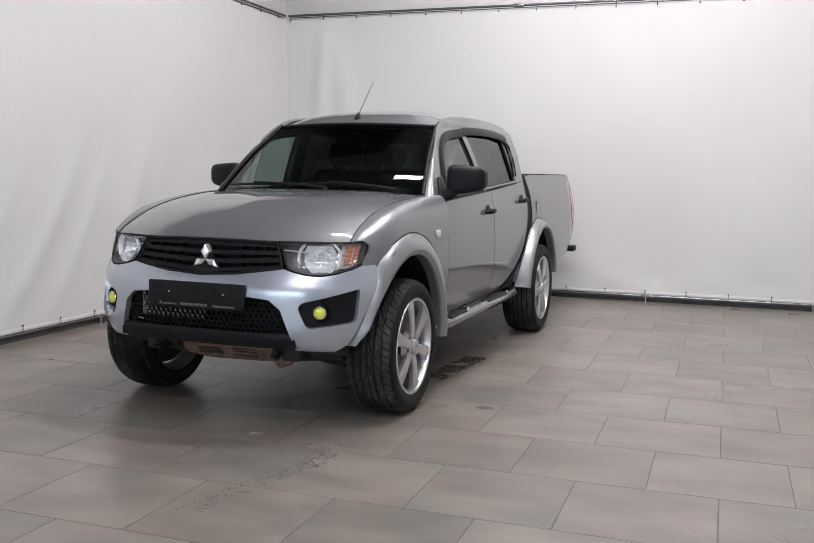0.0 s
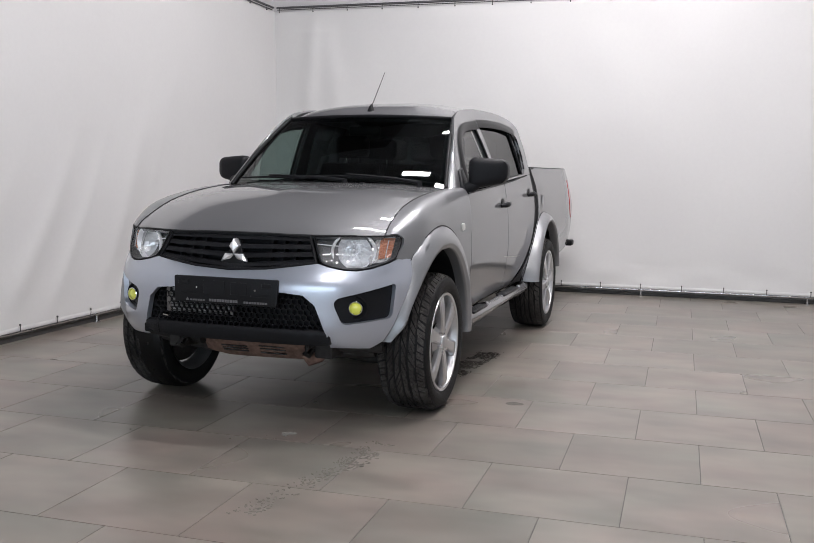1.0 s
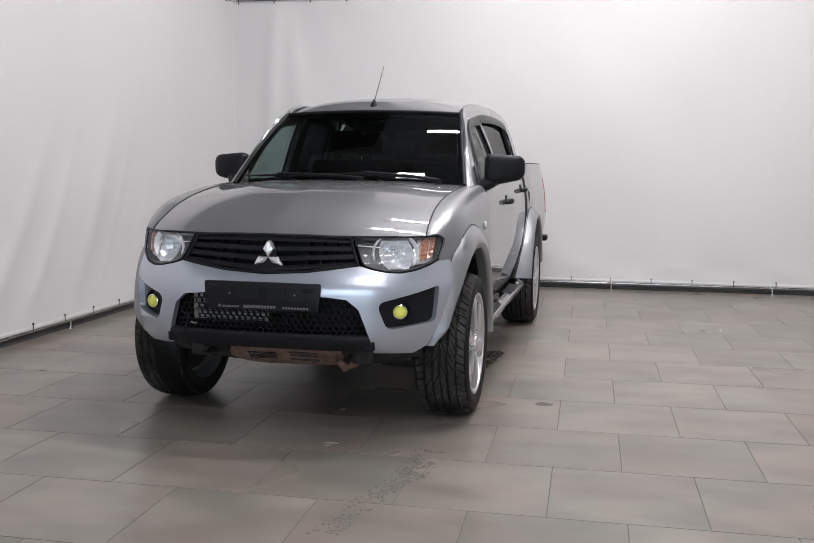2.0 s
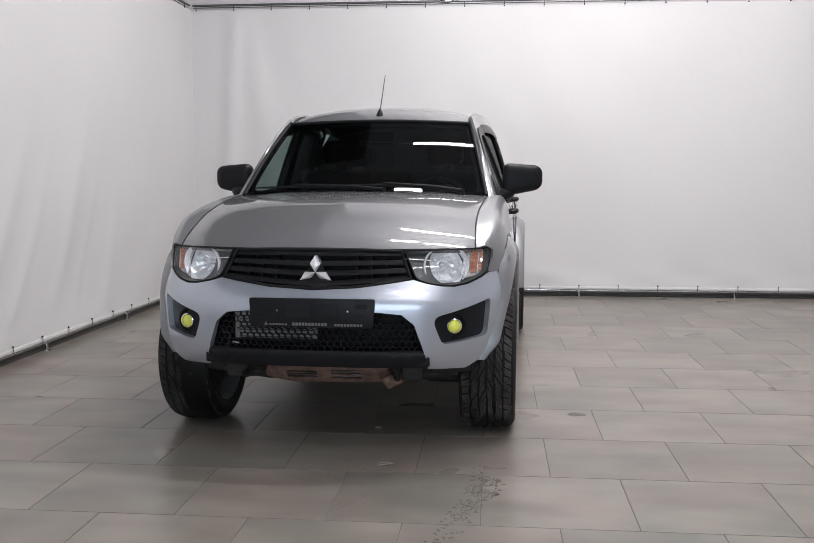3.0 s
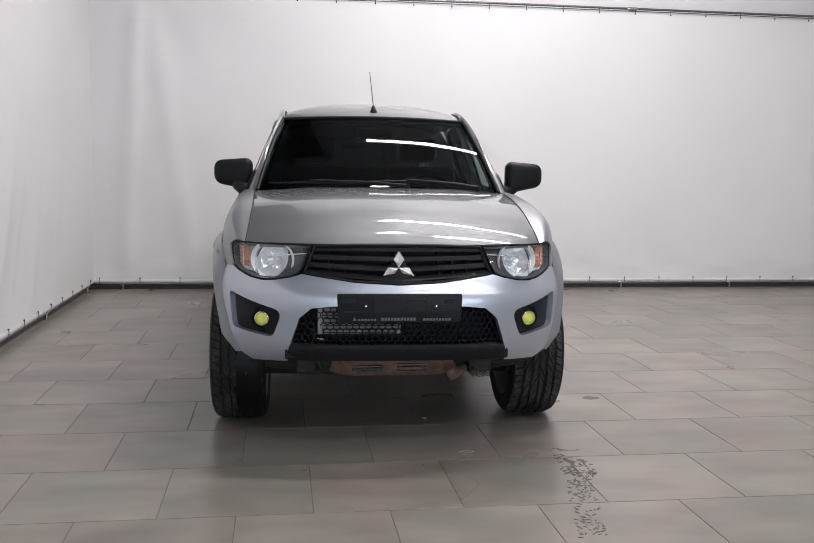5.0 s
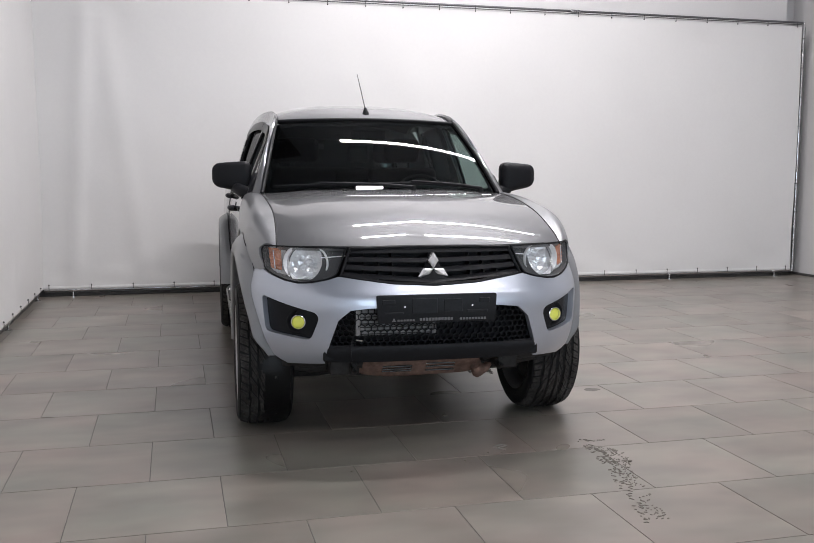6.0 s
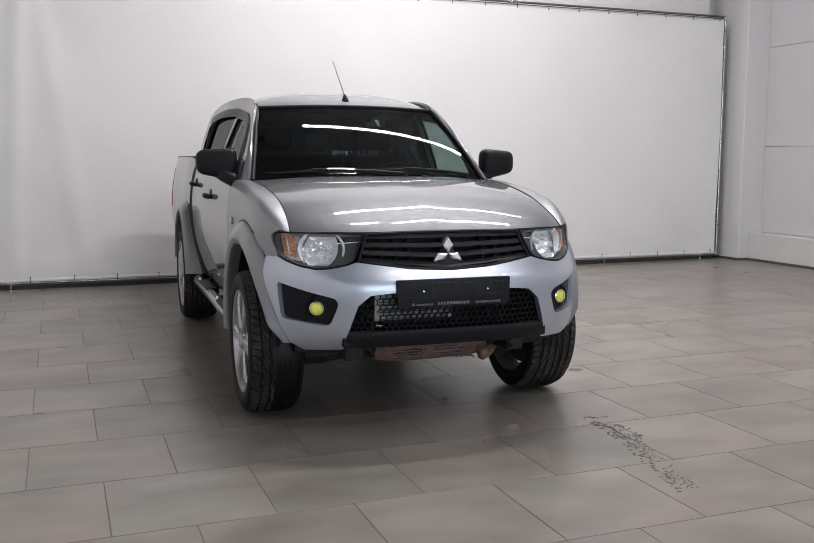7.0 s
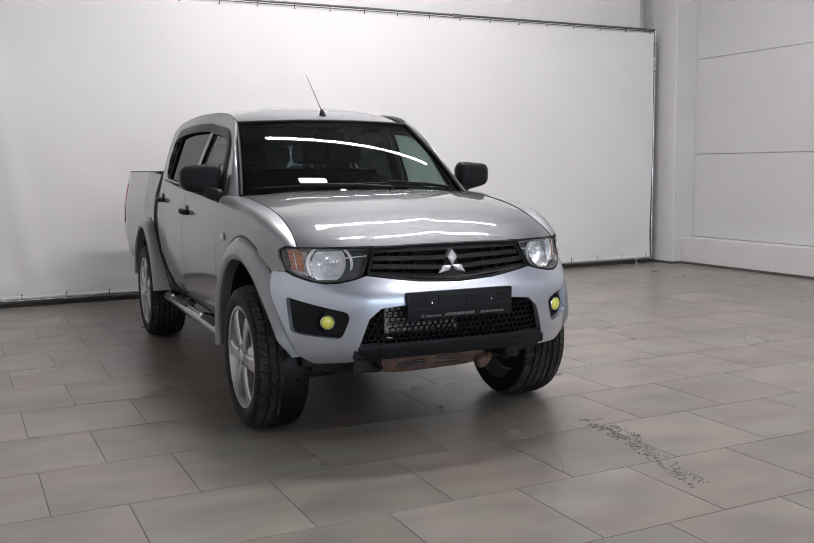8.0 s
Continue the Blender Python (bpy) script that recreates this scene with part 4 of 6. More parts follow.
ROOF_Z = [(1.05, 1.60), (1.13, 1.635), (1.25, 1.676), (1.45, 1.715), (1.7, 1.742), (2.0, 1.75), (2.3, 1.742), (2.53, 1.718), (2.67, 1.678), (2.75, 1.63)]


def roof_half(y):
    return lerp_table(y, [(1.1, 0.568), (1.25, 0.568), (1.6, 0.572), (2.1, 0.592), (2.5, 0.605), (2.74, 0.615), (2.85, 0.61)])


def roof(u, y):
    w = roof_half(y)
    zc = lerp_table(y, ROOF_Z) + 0.012 * step(1.1, 1.4, y)
    edge = zc - 0.056 - 0.022 * step(1.3, 1.9, y)
    a = min(abs(u), 1.0)
    rib = 0.004 * sum(math.exp(-((a * w - c) / 0.02) ** 2) for c in (0.2, 0.38)) * step(1.45, 1.6, y)
    return (u * w, y, edge + (zc - edge) * (1 - a ** 3.0) - rib)


ro = [(float(u), 1.128 + 0.085 * float(u) ** 2) for u in np.linspace(-1, 1, 21)] + [(1.0, 2.67), (0.92, 2.73), (-0.92, 2.73), (-1.0, 2.67)]
panel("roof", ro, lambda u, y: roof(u, y), PAINT, truck, h=0.06, lip=0.02, outward=(0, 0, 1))
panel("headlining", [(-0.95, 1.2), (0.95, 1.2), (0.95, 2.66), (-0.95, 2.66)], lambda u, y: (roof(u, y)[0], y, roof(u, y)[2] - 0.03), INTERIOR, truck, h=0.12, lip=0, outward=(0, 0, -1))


def roof_ditch(sx):
    def cant(u, v):
        y = 1.215 + (2.70 - 1.215) * u
        a = Vector((sx * roof_half(y), y, roof(1.0, y)[2]))
        zt = lerp_table(y, [(1.215, 1.644), (1.27, 1.662), (1.6, 1.698), (2.0, 1.704), (2.35, 1.690), (2.60, 1.655), (2.70, 1.612)])
        b = Vector((sx * glasshouse(y, zt), y, zt))
        return a.lerp(b, v) + Vector((sx * 0.35, 0, 0.95)) * 0.013 * math.sin(math.pi * min(max(v, 0), 1))
    sheet("cant_rail", cant, 30, 6, PAINT, truck, "silver roof side rail", outward=(sx, 0, 1))
    ditch = [Vector((sx * (roof_half(y) + 0.004), y, roof(1.0, y)[2] + 0.004)) for y in np.linspace(1.215, 2.62, 20)]
    part("roof_ditch", bm_tube(ditch, 0.008, 8), BLACK_PLASTIC, truck, "black moulding in the roof ditch", 60)


mirrored(roof_ditch)
part("roof_lip", bm_tube([Vector(screen(u, 1.0)) + Vector((0, 0.002, 0.004)) for u in np.linspace(-1, 1, 20)], 0.011, 8), BLACK_PLASTIC, truck, "black moulding above the windscreen", 60)
# rear wall of the cab
back_out = [(-0.80, 0.5), (0.80, 0.5), (0.80, 1.2), (0.72, 1.50), (0.62, 1.655), (-0.62, 1.655), (-0.72, 1.50), (-0.80, 1.2)]
back_hole = rounded([(-0.55, 1.25), (0.55, 1.25), (0.50, 1.55), (-0.50, 1.55)], 0.05)
cab_y = lambda x, z: (x, 2.715, z)
panel("cab_back", back_out, cab_y, PAINT, truck, holes=[back_hole], h=0.1, outward=(0, 1, 0))
panel("rear_window", back_hole, lambda x, z: (x, cab_y(x, z)[1] - 0.01, z), REAR_GLASS, truck, h=0.1, lip=0, label="tinted rear window of the cab", outward=(0, 1, 0))

# aerial
aerial = part("aerial_base", bm_tube([(0.0, 1.22, 1.655), (0.0, 1.222, 1.676), (0.0, 1.232, 1.70), (0.0, 1.236, 1.712)], [0.026, 0.022, 0.012, 0.007], 12), BLACK_PLASTIC, truck, "black rubber aerial foot", 50)
part("aerial_rod", bm_tube([(0.0, 1.236, 1.70), (-0.004, 1.37, 1.824), (-0.009, 1.512, 1.955)], [0.0032, 0.0028, 0.002], 6), DARK_STEEL, aerial, "thin black aerial rod", 60)

# ---- the nose ----
SX = {x: s_of(x) for x in (0.28, 0.3, 0.385, 0.4, 0.43, 0.44, 0.455, 0.5, 0.505, 0.51, 0.53, 0.58, 0.6, 0.62, 0.66, 0.69, 0.7, 0.74, 0.76, 0.79)}
LAMP_LOW = [(0.462, 0.820), (0.52, 0.804), (0.60, 0.790), (0.67, 0.786), (0.75, 0.795), (0.84, 0.816)]
FOG = rounded([(SX[0.53], 0.655), (SX[0.76] + 0.04, 0.725), (SX[0.76] + 0.02, 0.555), (SX[0.58], 0.53)], [0.05, 0.02, 0.03, 0.03])


def s_at_y(y):
    for k in range(len(FACE) - 1):
        if FACE[k + 1][1] >= y:
            return FACE_S[k] + (FACE_S[k + 1] - FACE_S[k]) * (y - FACE[k][1]) / (FACE[k + 1][1] - FACE[k][1])
    return FACE_S[-1]


half = ([(0.0, 0.775), (0.2, 0.786)] + LAMP_LOW + [(0.915, 0.838), (s_at_y(-0.295), 0.838), (s_at_y(-0.355), 0.72), (s_at_y(-0.42), 0.60), (s_at_y(-0.455), 0.52), (s_at_y(-0.495), 0.44), (s_at_y(-0.54), 0.405),
        (SX[0.51] + 0.02, 0.415), (SX[0.5], 0.50), (SX[0.455], 0.625), (SX[0.4], 0.672), (0.30, 0.682), (0.0, 0.682)])
bumper_out = [p for p in half] + [(-u, v) for u, v in half[::-1] if u > 1e-6]
fog_l = FOG
fog_r = [(-u, v) for u, v in FOG][::-1]
bumper = panel("front_bumper", bumper_out, face, DAYLIT_BUMPER_PAINT, truck, holes=[fog_l, fog_r], h=0.03, lip=0.03, hole_lip=0.035, label="pale silver front bumper with a grazed corner", outward=(0, -1, 0))


def fog_lamp(sx):
    pocket = [(u * sx, v) for u, v in FOG]
    p = panel("fog_pocket", pocket, lambda s, z: face(s, z, 0.028), TEXTURED_BLACK, bumper, h=0.03, lip=0.0, label="black fog lamp recess", outward=(0, -1, 0))
    c = Vector(face(sx * s_of(0.64), 0.610, 0.022))
    m = Matrix.Translation(c) @ pose(0, 0, 0, 0, 0, -90 + sx * 14)
    def put(bm):
        bmesh.ops.transform(bm, matrix=m @ Matrix.Diagonal((1, 0.9, 0.9, 1)), verts=bm.verts)
        return bm
    part("fog_bezel", put(bm_lathe([(-0.006, 0.066), (-0.002, 0.060), (-0.016, 0.040), (-0.03, 0.038)][::1], 28)), BLACK_PLASTIC, p, "round black bezel", 50)
    part("fog_ring", put(bm_lathe([(-0.028, 0.038), (0.012, 0.0375), (0.014, 0.034), (0.004, 0.0298)], 28)), CHROME, p, "chromed ring", 50)
    part("fog_lens", put(bm_lathe([(0.006, 0.0300), (0.012, 0.024), (0.015, 0.012), (0.016, 0.0002)], 28)), FOG_YELLOW, p, "yellow fog lamp glass", 60)


mirrored(fog_lamp)
lip_out = [(-SX[0.51] - 0.012, 0.425), (SX[0.51] + 0.012, 0.425), (SX[0.505], 0.498), (0.3, 0.503), (-0.3, 0.503), (-SX[0.505], 0.498)]
lip_out = [(s, z) for s, z in lip_out]
panel("bumper_lip", lip_out, lambda s, z: face(s, z, -0.004 + 0.01 * step(0.49, 0.505, z)), TEXTURED_BLACK, bumper, h=0.035, lip=0.03, label="black plastic lower lip", outward=(0, -1, 0))
well = [(-SX[0.505], 0.50), (SX[0.505], 0.50), (SX[0.455], 0.63), (SX[0.4], 0.675), (-SX[0.4], 0.675), (-SX[0.455], 0.63)]
panel("intake_back", [(u * 1.02, v) for u, v in well], lambda s, z: face(s, z, 0.16), BLACK_PLASTIC, bumper, h=0.06, lip=0, label="dark space behind the intake mesh", outward=(0, -1, 0))


def honeycomb():
    """Hexagonal bars of the lower intake, one mesh."""
    bm = bmesh.new()
    r, rows = 0.0175, 9
    seen = set()
    for j in range(-1, rows + 1):
        for i in range(-22, 23):
            cx = i * r * math.sqrt(3) + (r * math.sqrt(3) / 2 if j % 2 else 0)
            cz = 0.505 + j * r * 1.5
            hexa = [(cx + r * math.sin(math.pi / 3 * k), cz + r * math.cos(math.pi / 3 * k)) for k in range(6)]
            for a, b in zip(hexa, hexa[1:] + hexa[:1]):
                key = tuple(sorted(((round(a[0], 3), round(a[1], 3)), (round(b[0], 3), round(b[1], 3)))))
                mid = ((a[0] + b[0]) / 2, (a[1] + b[1]) / 2)
                if key in seen or not inside(mid, well):
                    continue
                seen.add(key)
                d = Vector((b[0] - a[0], b[1] - a[1])).normalized() * 0.0024
                px, pz = -d.y, d.x
                vs = []
                for (u, v) in ((a[0] + px, a[1] + pz), (b[0] + px, b[1] + pz), (b[0] - px, b[1] - pz), (a[0] - px, a[1] - pz)):
                    vs.append((bm.verts.new(face(u, v, 0.035)), bm.verts.new(face(u, v, 0.055))))
                bm.faces.new([v[0] for v in vs])
                for k in range(4):
                    bm.faces.new((vs[k][0], vs[(k + 1) % 4][0], vs[(k + 1) % 4][1], vs[k][1]))
    bmesh.ops.recalc_face_normals(bm, faces=bm.faces)
    return tagged(part("intake_mesh", bm, BLACK_PLASTIC, bumper, "black honeycomb intake mesh"), kind="stuff")


honeycomb()
cooler = part("intercooler", bm_box((-0.36, -0.655, 0.55), (0.0, -0.63, 0.668)), COOLER, bumper, "pale metal cooler core behind the mesh")
for k in range(7):
    part("cooler_fin", bm_box((-0.36, -0.659, 0.553 + 0.016 * k), (0.0, -0.654, 0.5575 + 0.016 * k)), DARK_STEEL, cooler)

# Added block that shuts out light leaking in below the mesh.
part("bumper_beam", bm_box((-0.52, -0.645, 0.43), (0.52, -0.50, 0.503), 0.006, 1), BLACK_PLASTIC, bumper, "dark block added to close the gap behind the lip")
for sx in (-1, 1):
    part("cooler_end", bm_box((-0.18 + sx * 0.18 - 0.012, -0.66, 0.548), (-0.18 + sx * 0.18 + 0.012, -0.63, 0.67), 0.003, 1), DISC, cooler)

# number plate holder with unreadable print
PLATE_Y = -0.728
holder = part("plate_holder", bm_prism(rounded([(-0.285, 0.742), (0.285, 0.742), (0.278, 0.612), (-0.278, 0.612)], 0.010), lambda u, v, w: (u, PLATE_Y + w + 0.05 * (v - 0.65), v), 0.018, 0.003), PLATE_BLACK, bumper, "empty black number plate holder", 40)
for x in (-0.155, 0.165):
    part("plate_screw", bm_tube([(x, PLATE_Y + 0.001, 0.688), (x, PLATE_Y - 0.003, 0.688)], 0.0045, 8), CHROME, holder)
for x0, x1, z0, z1 in ((-0.26, -0.20, 0.70, 0.722), (0.03, 0.12, 0.66, 0.72), (-0.12, 0.0, 0.655, 0.725), (0.14, 0.24, 0.655, 0.668), (-0.25, -0.16, 0.655, 0.664), (0.2, 0.25, 0.70, 0.722)):
    part("plate_clip", bm_box((x0, PLATE_Y - 0.001, z0), (x1, PLATE_Y + 0.004, z1), 0.002, 1), PLATE_BLACK, holder)
for x0, x1, h in ((-0.19, -0.105, 0.008), (-0.085, 0.075, 0.013), (0.105, 0.235, 0.010)):
    n = max(3, int((x1 - x0) / 0.014))
    for k in range(n):
        a = x0 + (x1 - x0) * k / n
        part("print_bar", bm_box((a, PLATE_Y - 0.0045, 0.622), (a + (x1 - x0) / n * 0.7, PLATE_Y - 0.0012, 0.622 + h)), PRINT, holder)
part("print_mark", bm_prism([(-0.215, 0.622), (-0.197, 0.622), (-0.206, 0.638)], lambda u, v, w: (u, PLATE_Y - 0.004 + w, v), 0.003), PRINT, holder)

# grille
G_OUT = [(0.0, 0.781), (0.20, 0.79), (0.452, 0.824), (0.408, 0.945), (0.2, 0.951), (0.0, 0.952)]
g_out = G_OUT + [(-u, v) for u, v in G_OUT[::-1] if u > 1e-6]
grille = panel("grille", g_out, lambda s, z: face(s, z, 0.075), BLACK_PLASTIC, truck, h=0.05, lip=0.0, label="black slatted radiator grille", outward=(0, -1, 0))


def grille_bar(z_in, z_out, thick, s0, s1):
    """A level bar of the grille from s0 to s1."""
    bm = bmesh.new()
    rings = []
    for k in range(17):
        t = k / 16
        s = s0 + (s1 - s0) * t
        z = z_in + (z_out - z_in) * abs(s) / 0.42
        ring = [bm.verts.new(face(s, z + dz, d)) for dz, d in ((thick, 0.03), (thick * 0.8, 0.008), (-thick * 0.8, 0.004), (-thick, 0.03), (-thick * 0.6, 0.07), (thick * 0.6, 0.07))]
        rings.append(ring)
    for r, q in zip(rings, rings[1:]):
        for k in range(6):
            bm.faces.new((r[k], r[(k + 1) % 6], q[(k + 1) % 6], q[k]))
    bm.faces.new(rings[0])
    bm.faces.new(rings[-1])
    bmesh.ops.recalc_face_normals(bm, faces=bm.faces)
    part("grille_bar", bm, TEXTURED_BLACK, grille, smooth=50)


for zi, zo, th, lim in ((0.932, 0.932, 0.010, 0.405), (0.888, 0.897, 0.0125, 0.415), (0.842, 0.862, 0.0125, 0.43), (0.797, 0.828, 0.010, 0.445)):
    grille_bar(zi, zo, th, -lim, lim)
for s in (-0.33, -0.26, -0.19, 0.19, 0.26, 0.33):
    bm = bmesh.new()
    for z0, z1 in ((0.80, 0.94),):
        vs = [bm.verts.new(face(s + du, z, d)) for z in (z0, z1) for du, d in ((-0.004, 0.03), (0.004, 0.03), (0.004, 0.07), (-0.004, 0.07))]
        for k in range(4):
            bm.faces.new((vs[k], vs[(k + 1) % 4], vs[4 + (k + 1) % 4], vs[4 + k]))
    bmesh.ops.recalc_face_normals(bm, faces=bm.faces)
    part("grille_rib", bm, BLACK_PLASTIC, grille)
g_rim = [Vector(face(u, v, 0.004)) for u, v in dense(g_out, 0.04)]
part("grille_rim", bm_tube(g_rim + [g_rim[0]], 0.008, 6, caps=False), BLACK_PLASTIC, grille)
# emblem: three bright lozenges
EC = (0.0, 0.852)
L = 0.076
for ang in (90, 210, 330):
    a = radians(ang)
    d = (math.cos(a), math.sin(a))
    e = (-d[1], d[0])
    w = L * 0.30
    m2 = (L * 0.5 * d[0], L * 0.5 * d[1])
    pts = [(EC[0], EC[1]), (EC[0] + m2[0] + e[0] * w, EC[1] + m2[1] + e[1] * w), (EC[0] + L * d[0], EC[1] + L * d[1]), (EC[0] + m2[0] - e[0] * w, EC[1] + m2[1] - e[1] * w)]
    pts = [(1.1 * u, v) for u, v in pts]
    bm = bmesh.new()
    back = [bm.verts.new((u, face(u, v)[1] + 0.03, v)) for u, v in pts]
    low = [bm.verts.new((u, face(0, 0.86)[1] - 0.010, v)) for u, v in pts]
    ridge = [bm.verts.new((EC[0] + 1.1 * m2[0] * k, face(0, 0.86)[1] - 0.019, EC[1] + m2[1] * k)) for k in (0.5, 1.5)]
    for k in range(4):
        bm.faces.new((back[k], back[(k + 1) % 4], low[(k + 1) % 4], low[k]))
    bm.faces.new((low[0], low[1], ridge[0]))
    bm.faces.new((low[1], low[2], ridge[1]))
    bm.faces.new((low[1], ridge[1], ridge[0]))
    bm.faces.new((low[2], low[3], ridge[1]))
    bm.faces.new((low[3], low[0], ridge[0]))
    bm.faces.new((low[3], ridge[0], ridge[1]))
    bmesh.ops.recalc_face_normals(bm, faces=bm.faces)
    part("emblem_lozenge", bm, EMBLEM, grille, "chrome lozenge of the emblem")
part("emblem_seat", bm_prism(rounded([(-0.062, 0.80), (0.062, 0.80), (0.012, 0.925), (-0.012, 0.925)], 0.02), lambda u, v, w: (u, face(u, v, 0.0)[1] + 0.03 - w, v), 0.02, 0.003), BLACK_PLASTIC, grille, "dark emblem seat", 40)


# headlamps
def facets(fn, nu, nv, depth, seed):
    """A grid of shallow pyramids on fn(u, v, raise)."""
    rnd = random.Random(seed)
    bm = bmesh.new()
    for i in range(nu):
        for j in range(nv):
            c = [bm.verts.new(fn((i + a) / nu, (j + b) / nv, 0.0)) for a, b in ((0, 0), (1, 0), (1, 1), (0, 1))]
            m = bm.verts.new(fn((i + rnd.uniform(0.3, 0.7)) / nu, (j + rnd.uniform(0.3, 0.7)) / nv, depth * rnd.uniform(0.5, 1.2)))
            for k in range(4):
                bm.faces.new((c[k], c[(k + 1) % 4], m))
    bmesh.ops.recalc_face_normals(bm, faces=bm.faces)
    return bm


BOWL = (0.684, 0.874)       # way round the nose and height of the reflector's middle


def headlamp(sx):
    o = [(0.426, 0.948), (0.477, 0.824)] + [(u, v + 0.005) for u, v in LAMP_LOW[1:]] + [(0.905, 0.845), (0.938, 0.888), (0.960, 0.928), (0.950, 0.949), (0.845, 0.951)]
    poly = rounded(o, [0.006, 0.02, 0.03, 0.03, 0.03, 0.03, 0.03, 0.015, 0.01, 0.012, 0.01, 0.0], 3)
    q = [(u * sx, v) for u, v in poly]
    ring = [(sx * (BOWL[0] + 0.104 * math.cos(a)), max(min(BOWL[1] + 0.088 * math.sin(a), 0.943), 0.799)) for a in np.linspace(0, 2 * math.pi, 33)[:-1]]
    host = panel("headlamp", q, lambda s, z: face(s, z, 0.045), LAMP_HOUSING, truck, holes=[[(float(a), float(b)) for a, b in ring]], h=0.03, lip=0, label="headlamp with a round reflector and amber corner, unlit", outward=(sx * 0.3, -1, 0))
    panel("lamp_cover", q, lambda s, z: face(s, z, -0.002), CLEAR_GLASS, host, h=0.03, lip=0.0, label="clear curved lamp cover", outward=(sx * 0.3, -1, 0)).visible_shadow = False
    rim = [Vector(face(u, v, 0.001)) for u, v in dense(q, 0.02)]
    part("lamp_seal", bm_tube(rim + [rim[0]], 0.0042, 6, caps=False), BLACK_PLASTIC, host, "black lamp seal")
    wall_a = [Vector(face(u, v, 0.002)) for u, v in dense(q, 0.02)]
    wall_b = [Vector(face(u, v, 0.046)) for u, v in dense(q, 0.02)]
    bm = bmesh.new()
    va, vb = [bm.verts.new(p) for p in wall_a], [bm.verts.new(p) for p in wall_b]
    for k in range(len(va)):
        n = (k + 1) % len(va)
        bm.faces.new((va[k], va[n], vb[n], vb[k]))
    part("lamp_wall", bm, LAMP_HOUSING, host, "grey inner wall of the lamp")
    c = Vector(face(sx * BOWL[0], BOWL[1], 0.056))
    m = Matrix.Translation(c) @ pose(0, 0, 0, 0, 0, -90 + sx * 24)

    def put(bm):
        bmesh.ops.transform(bm, matrix=m @ Matrix.Diagonal((1, 1.04, 0.90, 1)), verts=bm.verts)
        for v in bm.verts:
            v.co.z = max(min(v.co.z, 0.944), 0.796)
        return bm
    R = 0.103

    def bowl(u, v, up):
        a = 2 * math.pi * u
        r = R * (0.12 + 0.88 * v)
        d = -0.066 + 0.074 * v ** 2.2 + up
        return (d, r * math.cos(a), r * math.sin(a))
    part("reflector", put(facets(bowl, 18, 4, 0.0045, 5)), REFLECTOR, host, "bright faceted reflector bowl")
    part("reflector_ring", put(bm_lathe([(0.006, R), (0.020, R * 1.05), (0.027, R * 1.01), (0.022, R * 0.95), (0.004, R * 0.90)], 44)), LAMP_RING, host, "bright ring round the reflector", 60)
    part("bulb_seat", put(bm_lathe([(-0.064, 0.020), (-0.058, 0.020), (-0.056, 0.012)], 20)), REFLECTOR, host, "bright bulb seat", 40)
    part("bulb_cap", put(bm_lathe([(-0.064, 0.0135), (-0.03, 0.0135), (-0.022, 0.012), (-0.018, 0.008), (-0.017, 0.0005)], 16)), REFLECTOR, host, "bulb shield", 60)

    # corner: clear facets round an amber insert
    def corner(u, v, up):
        z = 0.815 + 0.128 * v
        a = 0.755 + 0.07 * v ** 1.4
        b = 0.893 + 0.060 * v
        return face(sx * (a + (b - a) * u), z + 0.012 * u * (1 - v), 0.036 - up)
    cr = part("corner_reflector", facets(corner, 8, 6, 0.006, 11), CLEAR_REFLECTOR, host, "clear faceted corner reflector")

    def amber(u, v, up):
        z = 0.836 + 0.102 * v
        a = 0.808 + 0.030 * v
        b = 0.890 + 0.054 * v
        return face(sx * (a + (b - a) * u), z + 0.010 * u * (1 - v), 0.026 - up)
    part("amber_insert", facets(amber, 6, 5, 0.007, 17), AMBER, cr, "amber indicator insert")
    post = [Vector(face(sx * (0.845 + 0.035 * k / 6), 0.845 + 0.014 * k, 0.016)) for k in range(7)]
    part("clear_rib", bm_tube(post, 0.0028, 6), CLEAR_REFLECTOR, cr, "bright clear rib", 60)
    # A ceiling tube's reflection in the housing, put into shape as a bright rod.
    brow = [Vector(face(sx * (0.432 + k * 0.017), 0.909 - 0.001 * k, 0.034)) for k in range(10)]
    part("lamp_bar", bm_tube(brow, 0.0026, 6), LAMP_RING, host, "thin bright rod shaped as a tube reflection")


mirrored(headlamp)


# filler between bonnet edge, lamps and grille
def slam(u, v):
    s = -SX[0.66] + 2 * SX[0.66] * u
    return face(s, 0.935 + 0.02 * v, 0.06 + 0.09 * v)


sheet("slam_panel", slam, 40, 3, BLACK_PLASTIC, truck, "dark panel under the bonnet edge", outward=(0, -1, 1))
part("bonnet_seal", bm_tube([Vector(face(s, 0.951, 0.004)) for s in np.linspace(-SX[0.66], SX[0.66], 50)], 0.0055, 6), BLACK_PLASTIC, truck)


# cowl and wipers
def cowl(u, v):
    x = (2 * u - 1) * 0.70
    a = (x / 0.70) ** 2
    y0, y1 = 0.485 + 0.085 * a, 0.53 + 0.13 * a
    return (x, y0 - 0.02 + (y1 - y0 + 0.03) * v, 1.155 + 0.02 * v - 0.01 * a + 0.01 * math.sin(v * 3.1))


